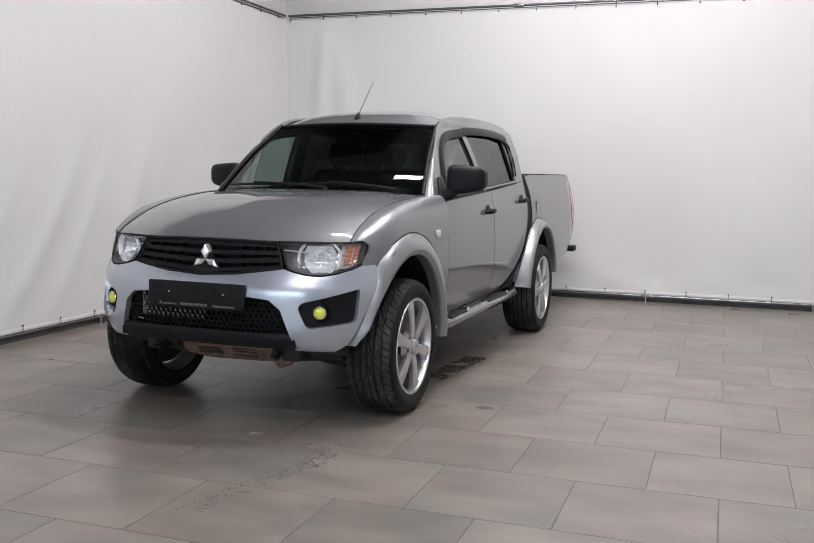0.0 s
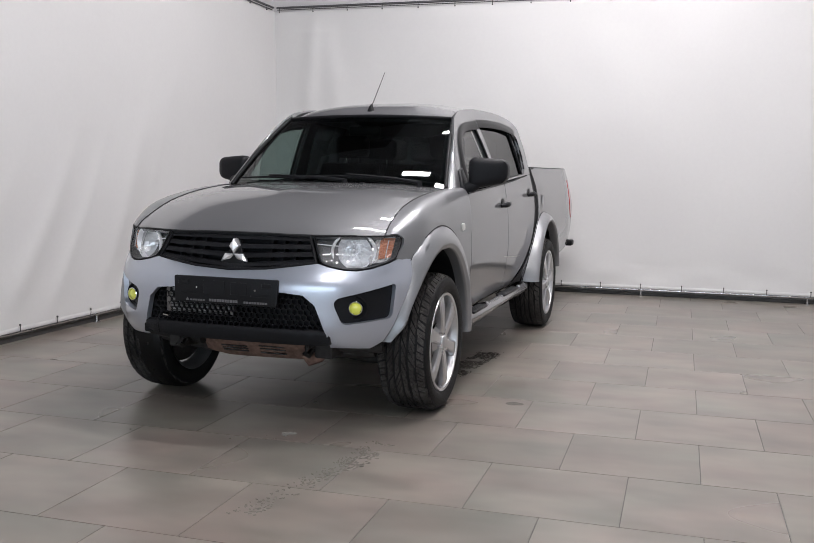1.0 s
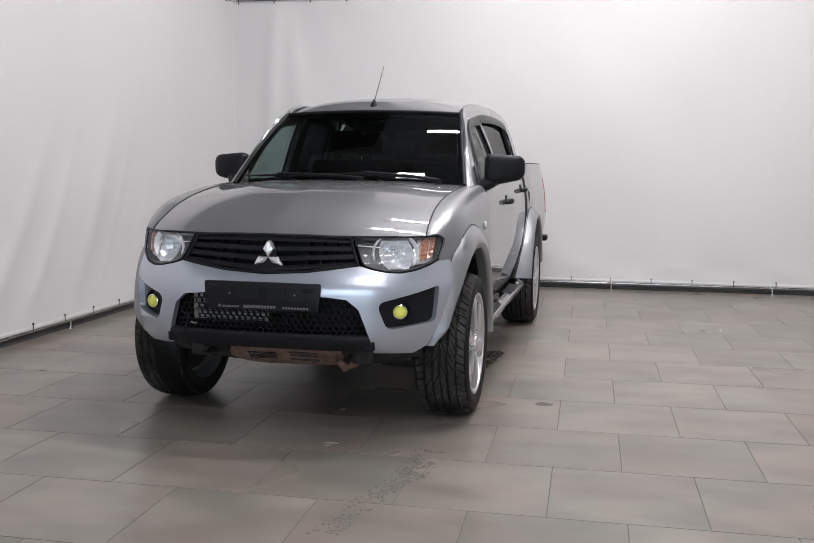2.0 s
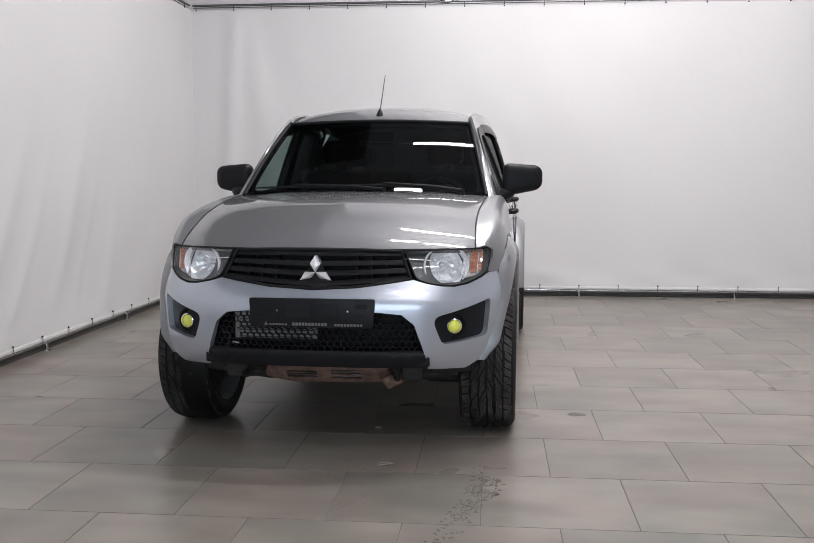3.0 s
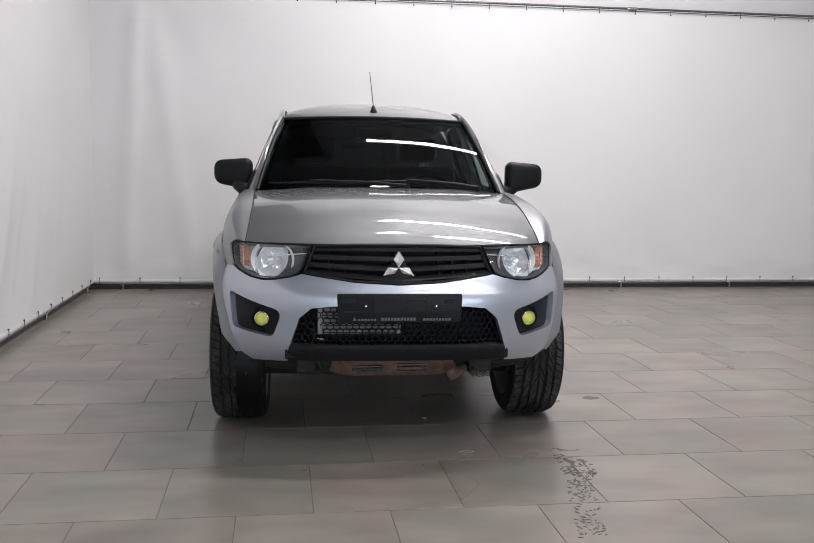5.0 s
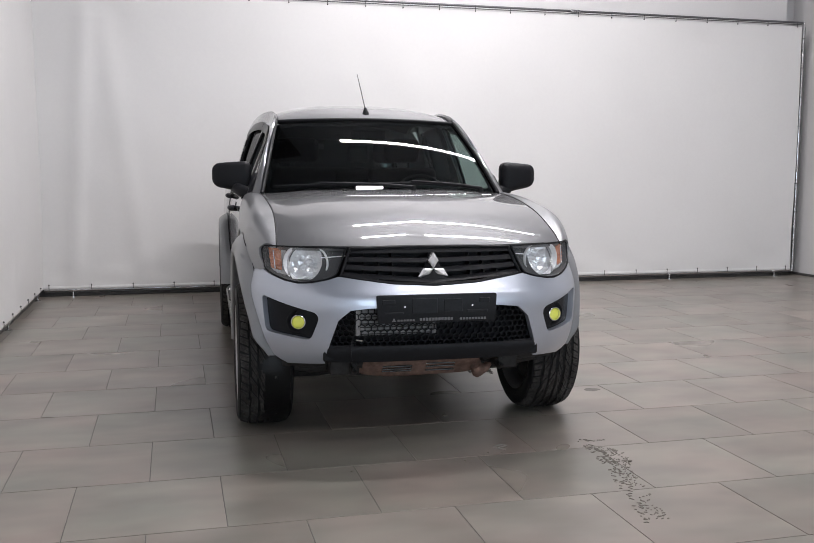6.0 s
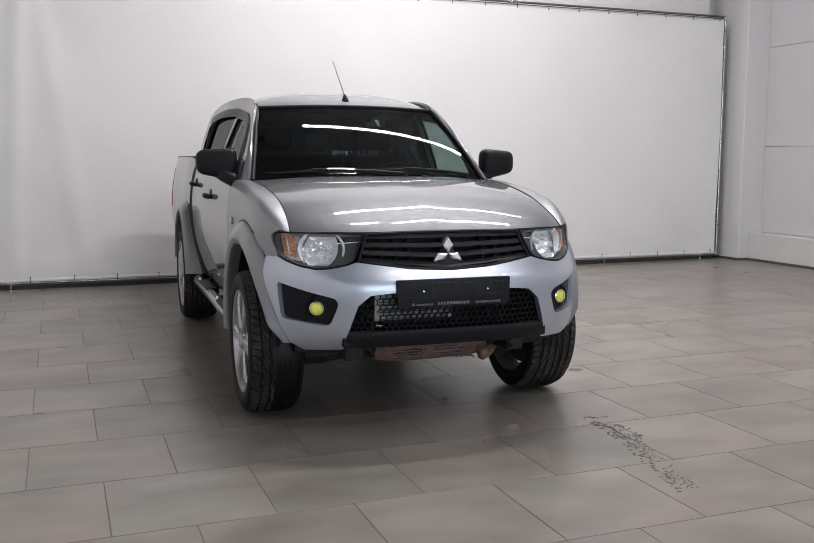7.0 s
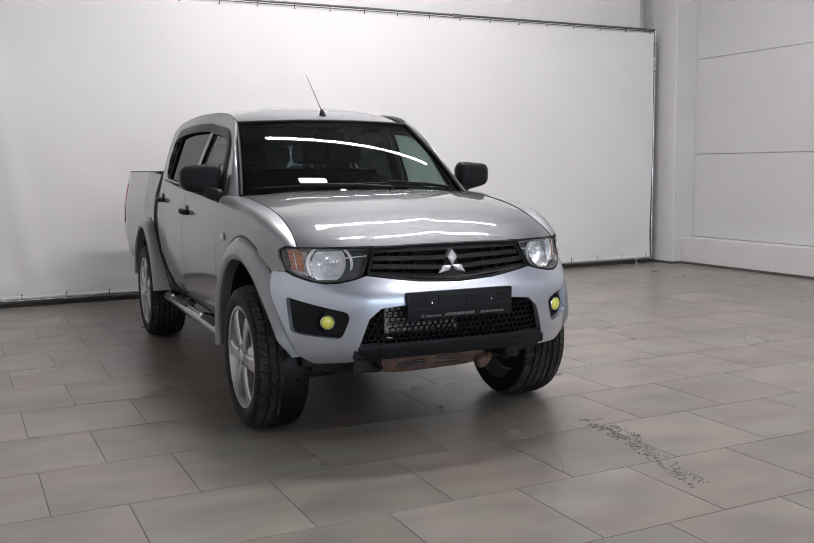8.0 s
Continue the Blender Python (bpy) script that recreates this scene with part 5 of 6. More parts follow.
sheet("cowl", cowl, 30, 6, BLACK_PLASTIC, truck, "black plastic scuttle below the windscreen", outward=(0, -0.3, 1))


def wiper(pu, tips, nm="wiper"):
    a = Vector(screen(pu, 0.0)) + Vector((0, -0.03, 0.03))
    pts = [Vector(screen(u, v)) + Vector((0, -0.016, 0.02)) for u, v in tips]
    w = part(nm, bm_tube([a, a.lerp(pts[1], 0.35) + Vector((0, 0, 0.012)), pts[1] + Vector((0, -0.01, 0.012))], [0.012, 0.009, 0.006], 8), BLACK_PLASTIC, truck, "black wiper arm", 60)
    part("wiper_blade", bm_tube(pts, [0.004, 0.009, 0.009, 0.004], 6), BLACK_PLASTIC, w, "black rubber wiper blade", 60)
    part("wiper_cap", bm_tube([a + Vector((0, 0, -0.03)), a + Vector((0, 0, 0.01))], [0.02, 0.014], 10), BLACK_PLASTIC, w, smooth=50)


wiper(0.20, [(-0.90, 0.05), (-0.55, 0.055), (-0.2, 0.05), (0.02, 0.04)])
wiper(0.80, [(-0.08, 0.07), (0.2, 0.07), (0.5, 0.055), (0.72, 0.035)])
for x in (-0.26, 0.26):
    part("washer_nozzle", bm_box((x - 0.012, 0.40, hood(x, 0.41)[2] - 0.002), (x + 0.012, 0.425, hood(x, 0.41)[2] + 0.008), 0.004, 2), BLACK_PLASTIC, truck, "black washer jet")


# mirrors
def door_mirror(sx):
    bm = bm_box((0.80, 0.76, 1.172), (1.035, 0.90, 1.362), 0.045, 4)
    for v in bm.verts:
        k = (v.co.x - 0.80) / 0.235
        v.co.z += -0.012 * (1 - k) if v.co.z < 1.262 else -0.018 * k
        if v.co.z < 1.262:
            v.co.z += 0.035 * k
        v.co.y += 0.05 * k
        if v.co.y < 0.83:
            v.co.y += 0.02 * abs(k - 0.45)
        v.co.x = sx * (v.co.x - (0.04 if sx < 0 else 0.0))
    bmesh.ops.recalc_face_normals(bm, faces=bm.faces)
    if sx < 0:
        for v in bm.verts:
            v.co.y += 0.09
    m = part("door_mirror", bm, TEXTURED_BLACK, truck, "large black plastic door mirror", 50)
    part("mirror_glass", bm_box((sx * 0.905 - 0.08, 0.90 + (0.09 if sx < 0 else 0), 1.215), (sx * 0.905 + 0.08, 0.94 + (0.09 if sx < 0 else 0), 1.325), 0.01, 2), CHROME, m, "mirror glass")
    part("mirror_arm", bm_tube([(sx * 0.775, 0.80, 1.15), (sx * 0.80, 0.80, 1.17), (sx * 0.85, 0.82 + (0.07 if sx < 0 else 0), 1.195)], [0.045, 0.04, 0.034], 12), TEXTURED_BLACK, m, "black mirror arm", 60)
    foot = bm_prism([(0.715, 1.118), (0.83, 1.118), (0.87, 1.20), (0.86, 1.29), (0.80, 1.275), (0.735, 1.175)], lambda u, v, w: (sx * (glasshouse(u, v) - 0.008 + w), u, v), 0.028, 0.006)
    part("mirror_foot", foot, TEXTURED_BLACK, m, "black mirror foot in the window corner", 40)


mirrored(door_mirror)


# ---- load bed, sills, underside ----
def bed_side(sx):
    fm = lambda y, z: (sx * flank(y, z), y, z)
    front = smooth_line([(2.765, 1.308), (2.83, 1.14), (2.85, 0.98), (2.79, 0.80), (2.60, 0.63), (2.40, 0.475)], 5)
    arch = arch_line(AXLE_R, lambda a: flare_outer_r(a) - 0.02, 8, 172)
    tail = smooth_line([(3.78, 0.50), (4.25, 0.545), (4.42, 0.60), (4.56, 0.78), (4.60, 1.0), (4.555, 1.18), (4.49, 1.308)], 5)
    out = front + [p for p in arch if p[0] > 2.40] + tail
    b = panel("bed_side", [(float(p), float(q)) for p, q in out], fm, PAINT, truck, h=0.05, lip=0.02, label="silver load bed side")
    inner = bm_box((min(sx * 0.74, sx * 0.70), 2.80, 0.72), (max(sx * 0.74, sx * 0.70), 4.46, 1.295))
    part("bed_inner_wall", inner, BLACK_PLASTIC, truck, "black bed liner wall")
    cap = bm_box((min(sx * 0.69, sx * 0.805), 2.79, 1.288), (max(sx * 0.69, sx * 0.80), 4.47, 1.316), 0.008, 2)
    part("bed_rail", cap, BLACK_PLASTIC, truck, "black bed rail cap", 40)
    if sx > 0:
        flap = bm_tube([(sx * (flank(3.0, 1.02) + 0.001), 3.03, 1.03), (sx * (flank(3.0, 1.02) + 0.0035), 3.03, 1.03)], 0.058, 28)
        part("fuel_flap", flap, PAINT, b, "round silver fuel flap", 40)
    lamp = panel("tail_lamp", rounded([(4.47, 1.21), (4.575, 1.07), (4.61, 0.96), (4.565, 0.83), (4.505, 0.87), (4.475, 1.03)], 0.02), lambda y, z: (sx * (flank(y, z) + 0.004), y, z), RED_LENS, truck, h=0.03, lip=0.02, label="red tail lamp")
    # dark rubber in the gap between cab and bed
    gap = lambda u, v: (sx * (flank(2.8, gap_pair(u)[0][1]) - 0.012 * math.sin(min(max(v, 0), 1) * math.pi) - 0.003), *[(1 - v) * a + v * b for a, b in zip(*gap_pair(u))])
    sheet("cab_gap", gap, 24, 4, BLACK_PLASTIC, truck, "black gap between cab and load bed", outward=(sx, 0, 0))


GAP_A = smooth_line([(1.98, 0.43), (2.22, 0.495), (2.44, 0.595), (2.62, 0.775), (2.70, 0.95), (2.712, 1.10), (2.69, 1.30)], 6)
GAP_B = smooth_line([(2.38, 0.43), (2.48, 0.51), (2.605, 0.63), (2.795, 0.80), (2.855, 0.98), (2.835, 1.14), (2.77, 1.30)], 6)


def gap_pair(u):
    k = min(max(u, 0), 1) * (len(GAP_A) - 1)
    i = min(int(k), len(GAP_A) - 2)
    t = k - i
    return [tuple(g[i][j] * (1 - t) + g[i + 1][j] * t for j in (0, 1)) for g in (GAP_A, GAP_B)]


mirrored(bed_side)
part("tailgate", bm_box((-0.79, 4.47, 0.62), (0.79, 4.54, 1.312), 0.02, 3), PAINT, truck, "silver tailgate", 40)
part("bed_front", bm_box((-0.74, 2.77, 0.70), (0.74, 2.80, 1.305), 0.006, 1), BLACK_PLASTIC, truck, "black bed front wall")
part("bed_floor", bm_box((-0.80, 2.78, 0.66), (0.80, 4.47, 0.72)), BLACK_PLASTIC, truck, "black bed liner floor")
part("rear_bumper", bm_box((-0.80, 4.53, 0.55), (0.885, 4.68, 0.605), 0.015, 3), BLACK_PLASTIC, truck, "black rear step bumper", 40)


def sill(sx):
    fn = lambda u, v: (sx * (0.70 + 0.105 * math.sin(min(v, 1) * 1.6)), 0.66 + 1.55 * u, 0.37 + 0.083 * v)
    sheet("sill", fn, 16, 8, PAINT, truck, "silver sill below the doors", outward=(sx, 0, -0.2))
    y0, y1 = 0.47, 2.34
    stp = part("side_step", bm_tube([(sx * 0.76, y0 - 0.03, 0.392), (sx * 0.82, y0, 0.392), (sx * 0.862, y0 + 0.08, 0.394), (sx * 0.866, 0.9, 0.396), (sx * 0.866, y1 - 0.1, 0.396), (sx * 0.83, y1, 0.396), (sx * 0.76, y1 + 0.03, 0.394)], 0.036, 16), STEP_STEEL, truck, "polished tubular side step", 60)
    for a, b in ((0.66, 1.02), (1.50, 1.98)):
        part("step_pad", bm_prism(rounded([(sx * 0.825, a), (sx * 0.893, a), (sx * 0.893, b), (sx * 0.825, b)], 0.022), lambda u, v, w: (u, v, 0.417 + w), 0.016, 0.005), TEXTURED_BLACK, stp, "black ribbed step pad", 40)
        part("step_knob", bm_tube([(sx * 0.87, b + 0.05, 0.425), (sx * 0.87, b + 0.05, 0.442)], [0.016, 0.012], 10), CHROME, stp, smooth=50)
    for y in (0.75, 1.4, 2.1):
        part("step_bracket", bm_tube([(sx * 0.85, y, 0.39), (sx * 0.72, y, 0.36), (sx * 0.62, y, 0.40)], 0.018, 8), DARK_STEEL, stp, smooth=50)
    fl = bm_prism(rounded([(0.60, 0.345), (0.68, 0.345), (0.70, 0.60), (0.63, 0.62)], 0.02), lambda u, v, w: (sx * (0.58 + w), u, v), 0.27, 0.004)
    part("mud_guard", fl, BLACK_PLASTIC, truck, "black mud guard behind the front wheel")


mirrored(sill)
part("floor_pan", bm_box((-0.74, -0.15, 0.40), (0.74, 4.40, 0.47)), DARK_STEEL, truck, "dark underbody")
part("bulkhead", bm_box((-0.55, -0.35, 0.45), (0.55, 0.50, 0.93), 0.03, 2), DARK_STEEL, truck, "dark engine bay mass")
for sx in (1, -1):
    part("chassis_rail", bm_box((sx * 0.42 - 0.05, -0.50, 0.33), (sx * 0.42 + 0.05, 4.45, 0.45), 0.012, 2), DARK_STEEL, truck, "dark chassis rail")
    part("lower_arm", bm_tube([(sx * 0.28, -0.08, 0.30), (sx * 0.48, -0.05, 0.275), (sx * 0.64, 0.0, 0.25)], [0.035, 0.045, 0.03], 8), DARK_STEEL, truck, "dark suspension arm", 50)
    part("tow_hook", bm_tube([(sx * 0.36, -0.48, 0.40), (sx * 0.36, -0.56, 0.395), (sx * 0.36, -0.58, 0.37), (sx * 0.36, -0.54, 0.35), (sx * 0.36, -0.50, 0.37)], 0.014, 8), DARK_STEEL, truck, "dark steel tow hook", 50)
    part("spring_strut", bm_tube([(sx * 0.56, 0.02, 0.28), (sx * 0.52, 0.04, 0.78)], 0.05, 10), DARK_STEEL, truck, "dark spring strut", 50)
part("cross_member", bm_tube([(-0.62, -0.30, 0.36), (-0.3, -0.34, 0.33), (0.3, -0.34, 0.33), (0.62, -0.30, 0.36)], 0.04, 8), DARK_STEEL, truck, "dark cross member", 50)
part("rear_axle", bm_tube([(-0.66, AXLE_R, 0.36), (-0.1, AXLE_R, 0.36), (0, AXLE_R, 0.36), (0.1, AXLE_R, 0.36), (0.66, AXLE_R, 0.36)], [0.045, 0.05, 0.12, 0.05, 0.045], 12), DARK_STEEL, truck, "dark rear axle", 50)


def skid_plate():
    def fn(u, v):
        x = -0.31 + 0.62 * u
        y = -0.47 + 0.10 * min(v, 0.5) / 0.5 + 0.4 * max(0, v - 0.5)
        z = 0.42 - 0.135 * min(v, 0.5) / 0.5 - 0.02 * max(0, v - 0.5)
        return (x, y + 0.008 * noise.noise((x * 7, v * 4, 1.0)), z + 0.012 * noise.noise((x * 6, v * 5, 0)) + 0.025 * (abs(x) / 0.31) ** 6)
    bm_slots = sheet("skid_plate", fn, 26, 10, RUST, truck, "rusty brown engine guard", outward=(0, -0.5, -1))
    for x0 in (-0.20, 0.02):
        for k in range(3):
            vv = 0.27 + 0.06 * k
            p = Vector(fn((x0 + 0.31) / 0.62, vv))
            part("guard_slot", bm_box((x0, p.y - 0.008, p.z - 0.004), (x0 + 0.15, p.y + 0.004, p.z + 0.004), 0.002, 1), GLOSS_BLACK, bm_slots, "dark slot")
    part("guard_flange", bm_tube([(0.28, -0.40, 0.335), (0.30, -0.38, 0.30), (0.34, -0.36, 0.31), (0.38, -0.34, 0.345)], [0.03, 0.04, 0.03, 0.02], 8), RUST, truck, "rusty guard bracket", 50)


skid_plate()
part("loose_cable", bm_tube(smooth_line([(-0.44, -0.66, 0.60), (-0.41, -0.70, 0.585), (-0.385, -0.69, 0.56), (-0.40, -0.70, 0.50), (-0.395, -0.69, 0.44)], 5), 0.003, 6), BLACK_PLASTIC, truck, "thin loose black cable")
part("cable_tag", bm_tube([(-0.375, -0.69, 0.535), (-0.345, -0.69, 0.530)], 0.003, 6), SCRAP, truck, "pale cable tie")


# ---- wheels ----
TYRE_R, TYRE_W, RIM_R = 0.370, 0.262, 0.267


def build_wheel():
    """A wheel with its outer face towards +x, hub at the origin."""
    w = thing("wheel", "", "", (0, 0, 0))
    hw = TYRE_W / 2
    prof = [(hw - 0.02, RIM_R - 0.012), (hw - 0.004, RIM_R + 0.004), (hw + 0.004, RIM_R + 0.03), (hw + 0.006, RIM_R + 0.06), (hw - 0.003, RIM_R + 0.078), (hw - 0.012, TYRE_R - 0.022), (hw - 0.035, TYRE_R - 0.014), (hw - 0.065, TYRE_R - 0.010),
            (0, TYRE_R - 0.006), (-hw + 0.065, TYRE_R - 0.010), (-hw + 0.035, TYRE_R - 0.014), (-hw + 0.012, TYRE_R - 0.022), (-hw + 0.003, RIM_R + 0.078), (-hw - 0.006, RIM_R + 0.06), (-hw - 0.004, RIM_R + 0.03), (-hw + 0.004, RIM_R + 0.004), (-hw + 0.02, RIM_R - 0.012)]
    tyre = part("tyre", bm_lathe(prof, 72), RUBBER, w, "black rubber tyre", 40)
    bm = bmesh.new()
    rnd = random.Random(4)
    n = 58

    def crown(x):
        """Radius of the tread's outside; its shoulders are rounded."""
        return TYRE_R + 0.001 - 0.020 * max(0.0, (abs(x) - 0.055) / 0.073) ** 2.2

    def block(x0, x1, a0, a1, skew, depth):
        vs = []
        for low in (True, False):
            sh = 0.0 if low else 0.003
            for x, a in ((x0 + sh, a0), (x1 - sh, a0), (x1 - sh, a1), (x0 + sh, a1)):
                ang = a + skew * (x - (x0 + x1) / 2)
                r = crown(x) - (depth if low else rnd.uniform(0.0, 0.0012))
                vs.append(bm.verts.new((x, r * math.cos(ang), r * math.sin(ang))))
        bm.faces.new(vs[4:])
        for k in range(4):
            bm.faces.new((vs[k], vs[(k + 1) % 4], vs[4 + (k + 1) % 4], vs[4 + k]))
    for k in range(n):
        a = 2 * math.pi * k / n
        da = 2 * math.pi / n
        for sgn in (-1, 1):
            # rows of lugs that sweep back from the middle in a V, their sides uneven, some cut by a sipe
            for x0, x1, shift, skew in ((0.080, 0.125, 1.05, 1.6), (0.038, 0.077, 0.45, 4.4), (0.002, 0.035, 0.0, 6.0)):
                x0, x1 = x0 + rnd.uniform(-0.001, 0.007), x1 - rnd.uniform(-0.001, 0.007)
                lo, hi = min(sgn * x0, sgn * x1), max(sgn * x0, sgn * x1)
                b = a + da * (shift + (0.5 if sgn < 0 else 0.0) + rnd.uniform(-0.05, 0.05))
                cut, sk = rnd.uniform(0.3, 0.45), sgn * (skew + rnd.uniform(-0.8, 0.8))
                block(lo, hi, b, b + da * cut, sk, 0.013)
                block(lo, hi, b + da * (cut + 0.05), b + da * 0.76, sk, 0.013)
    bmesh.ops.recalc_face_normals(bm, faces=bm.faces)
    tagged(part("tread", bm, TREAD, tyre, "worn block tread"), kind="stuff")
    rim = part("rim", bm_lathe([(hw - 0.012, RIM_R + 0.002), (hw - 0.002, RIM_R - 0.002), (hw - 0.004, RIM_R - 0.016), (hw - 0.02, RIM_R - 0.022), (hw - 0.05, RIM_R - 0.03), (-0.06, RIM_R - 0.04), (-hw + 0.02, RIM_R - 0.02), (-hw + 0.004, RIM_R)], 64), ALLOY, w, "silver six-spoke alloy rim", 40)
    for k in range(6):
        bm = bmesh.new()
        # tapered spoke with a raised crown
        secs = [(0.045, 0.030, 0.118), (0.10, 0.026, 0.124), (0.17, 0.030, 0.126), (0.225, 0.038, 0.124), (0.257, 0.050, 0.116)]
        rings = []
        for r, hwid, x in secs:
            rings.append([bm.verts.new(p) for p in ((x - 0.03, -hwid, r), (x - 0.006, -hwid, r), (x + 0.002, -hwid * 0.75, r), (x + 0.002, hwid * 0.75, r), (x - 0.006, hwid, r), (x - 0.03, hwid, r))])
        for a, b in zip(rings, rings[1:]):
            for j in range(6):
                bm.faces.new((a[j], a[(j + 1) % 6], b[(j + 1) % 6], b[j]))
        bm.faces.new(rings[0])
        bm.faces.new(rings[-1])
        bmesh.ops.recalc_face_normals(bm, faces=bm.faces)
        bmesh.ops.transform(bm, matrix=Matrix.Rotation(2 * math.pi * k / 6 + 0.2, 4, "X"), verts=bm.verts)
        part("spoke", bm, ALLOY, rim, smooth=30)
        nb = bm_tube([(0.10, 0, 0), (0.127, 0, 0)], [0.012, 0.010], 6)
        bmesh.ops.transform(nb, matrix=Matrix.Rotation(2 * math.pi * (k + 0.5) / 6 + 0.2, 4, "X") @ Matrix.Translation((0, 0, 0.062)), verts=nb.verts)
        part("wheel_nut", nb, CHROME, rim, "steel wheel nut")
    part("hub_disc", bm_lathe([(0.085, 0.10), (0.105, 0.085), (0.112, 0.06), (0.114, 0.04), (0.114, 0.0005)], 30), ALLOY, rim, smooth=40)
    part("hub_cap", bm_lathe([(0.10, 0.042), (0.126, 0.038), (0.131, 0.030), (0.132, 0.0005)], 24), ALLOY, rim, "silver hub cap", 40)
    part("brake_disc", bm_lathe([(0.03, 0.06), (0.032, 0.15), (0.01, 0.152), (0.008, 0.06)], 40, closed=True), DISC, w, "dull steel brake disc", 40)
    part("caliper", bm_box((-0.03, 0.08, -0.06), (0.06, 0.17, 0.07), 0.02, 2), DARK_STEEL, w, "dark brake caliper")
    part("wheel_back", bm_lathe([(-0.045, 0.222), (-0.055, 0.218), (-0.06, 0.16), (-0.07, 0.06), (-0.10, 0.045), (-0.10, 0.0005)], 32), DARK_STEEL, w, "dark hub carrier", 40)
    return w


first = build_wheel()
first.name = "wheel"
HUB_X = 0.898 - TYRE_W / 2 - 0.006
HUB_Z = TYRE_R - 0.001 - LIFT
first.matrix_basis = pose(HUB_X, HUB_Y, HUB_Z)
first.parent = truck
for x, y, rz, spin in ((-HUB_X, HUB_Y - 0.025, 180, 17), (HUB_X + 0.034, AXLE_R, 0, 25), (-HUB_X - 0.034, AXLE_R, 180, 43)):
    w = copy_thing(first, pose(x, y, HUB_Z, 0, 0, rz) @ pose(0, 0, 0, spin, 0, 0))
    w.parent = truck


def wet_patch():
    """Wet mud that has clogged part of one front tyre's tread."""
    verts, faces = [], []
    nu, nv = 60, 18
    for i in range(nu + 1):
        a = radians(-128 + 150 * i / nu)
        for j in range(nv + 1):
            x = -0.118 + 0.222 * j / nv
            r = TYRE_R + 0.0030 - 0.020 * max(0.0, (abs(x) - 0.055) / 0.073) ** 2.2 + 0.0012 * noise.noise((x * 60, a * 20, 2.0))
            verts.append((-HUB_X - x, HUB_Y - 0.025 - r * math.cos(a), HUB_Z + r * math.sin(a)))
    for i in range(nu):
        a = -128 + 150 * (i + 0.5) / nu
        for j in range(nv):
            x = -0.118 + 0.222 * (j + 0.5) / nv
            if x < 0.020 + 0.075 * noise.noise((a * 0.045, x * 9, 4.0)) - 0.0006 * abs(a + 20) and noise.noise((a * 0.16, x * 40, 9.0)) < 0.34 + max(0.0, 0.02 - x) * 3:
                k = i * (nv + 1) + j
                faces.append((k, k + 1, k + nv + 2, k + nv + 1))
    from_lists("wet_mud", verts, faces, WET_BLACK, truck, "black wet mud clogging the front tyre", True)


wet_patch()
for sx in (1, -1):
    lump = [Vector((sx * (0.30 + 0.055 * k), -0.43 + 0.010 * k, 0.385 + 0.018 * noise.noise((k * 0.9, sx, 0.3)))) for k in range(8)]
    part("lower_guard", bm_tube(lump, [0.030 + 0.016 * noise.noise((k * 1.3, sx * 3, 5.0)) for k in range(8)], 9), DARK_STEEL, truck, "dark muddy guard below the bumper", 60)


# ---- cabin ----
def dashboard(u, v):
    x = -0.70 + 1.40 * u
    y = 0.62 + 0.42 * v - 0.03 * (x / 0.7) ** 2
    z = 1.165 + 0.02 * math.sin(v * 2.2) - 0.14 * max(0, v - 0.8) / 0.2 + 0.035 * math.exp(-((x - 0.37) / 0.16) ** 2) * step(0.35, 0.75, v)
    return (x, y, z)


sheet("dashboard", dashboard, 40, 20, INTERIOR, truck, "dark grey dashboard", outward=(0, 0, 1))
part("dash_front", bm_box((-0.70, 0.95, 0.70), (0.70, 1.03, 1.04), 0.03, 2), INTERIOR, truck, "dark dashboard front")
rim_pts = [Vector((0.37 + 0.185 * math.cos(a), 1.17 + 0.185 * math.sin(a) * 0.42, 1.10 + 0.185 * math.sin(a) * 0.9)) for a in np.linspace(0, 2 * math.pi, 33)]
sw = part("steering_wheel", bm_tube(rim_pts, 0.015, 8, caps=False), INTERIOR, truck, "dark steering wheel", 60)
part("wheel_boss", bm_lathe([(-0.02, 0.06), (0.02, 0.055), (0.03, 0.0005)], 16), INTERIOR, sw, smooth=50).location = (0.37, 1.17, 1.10)
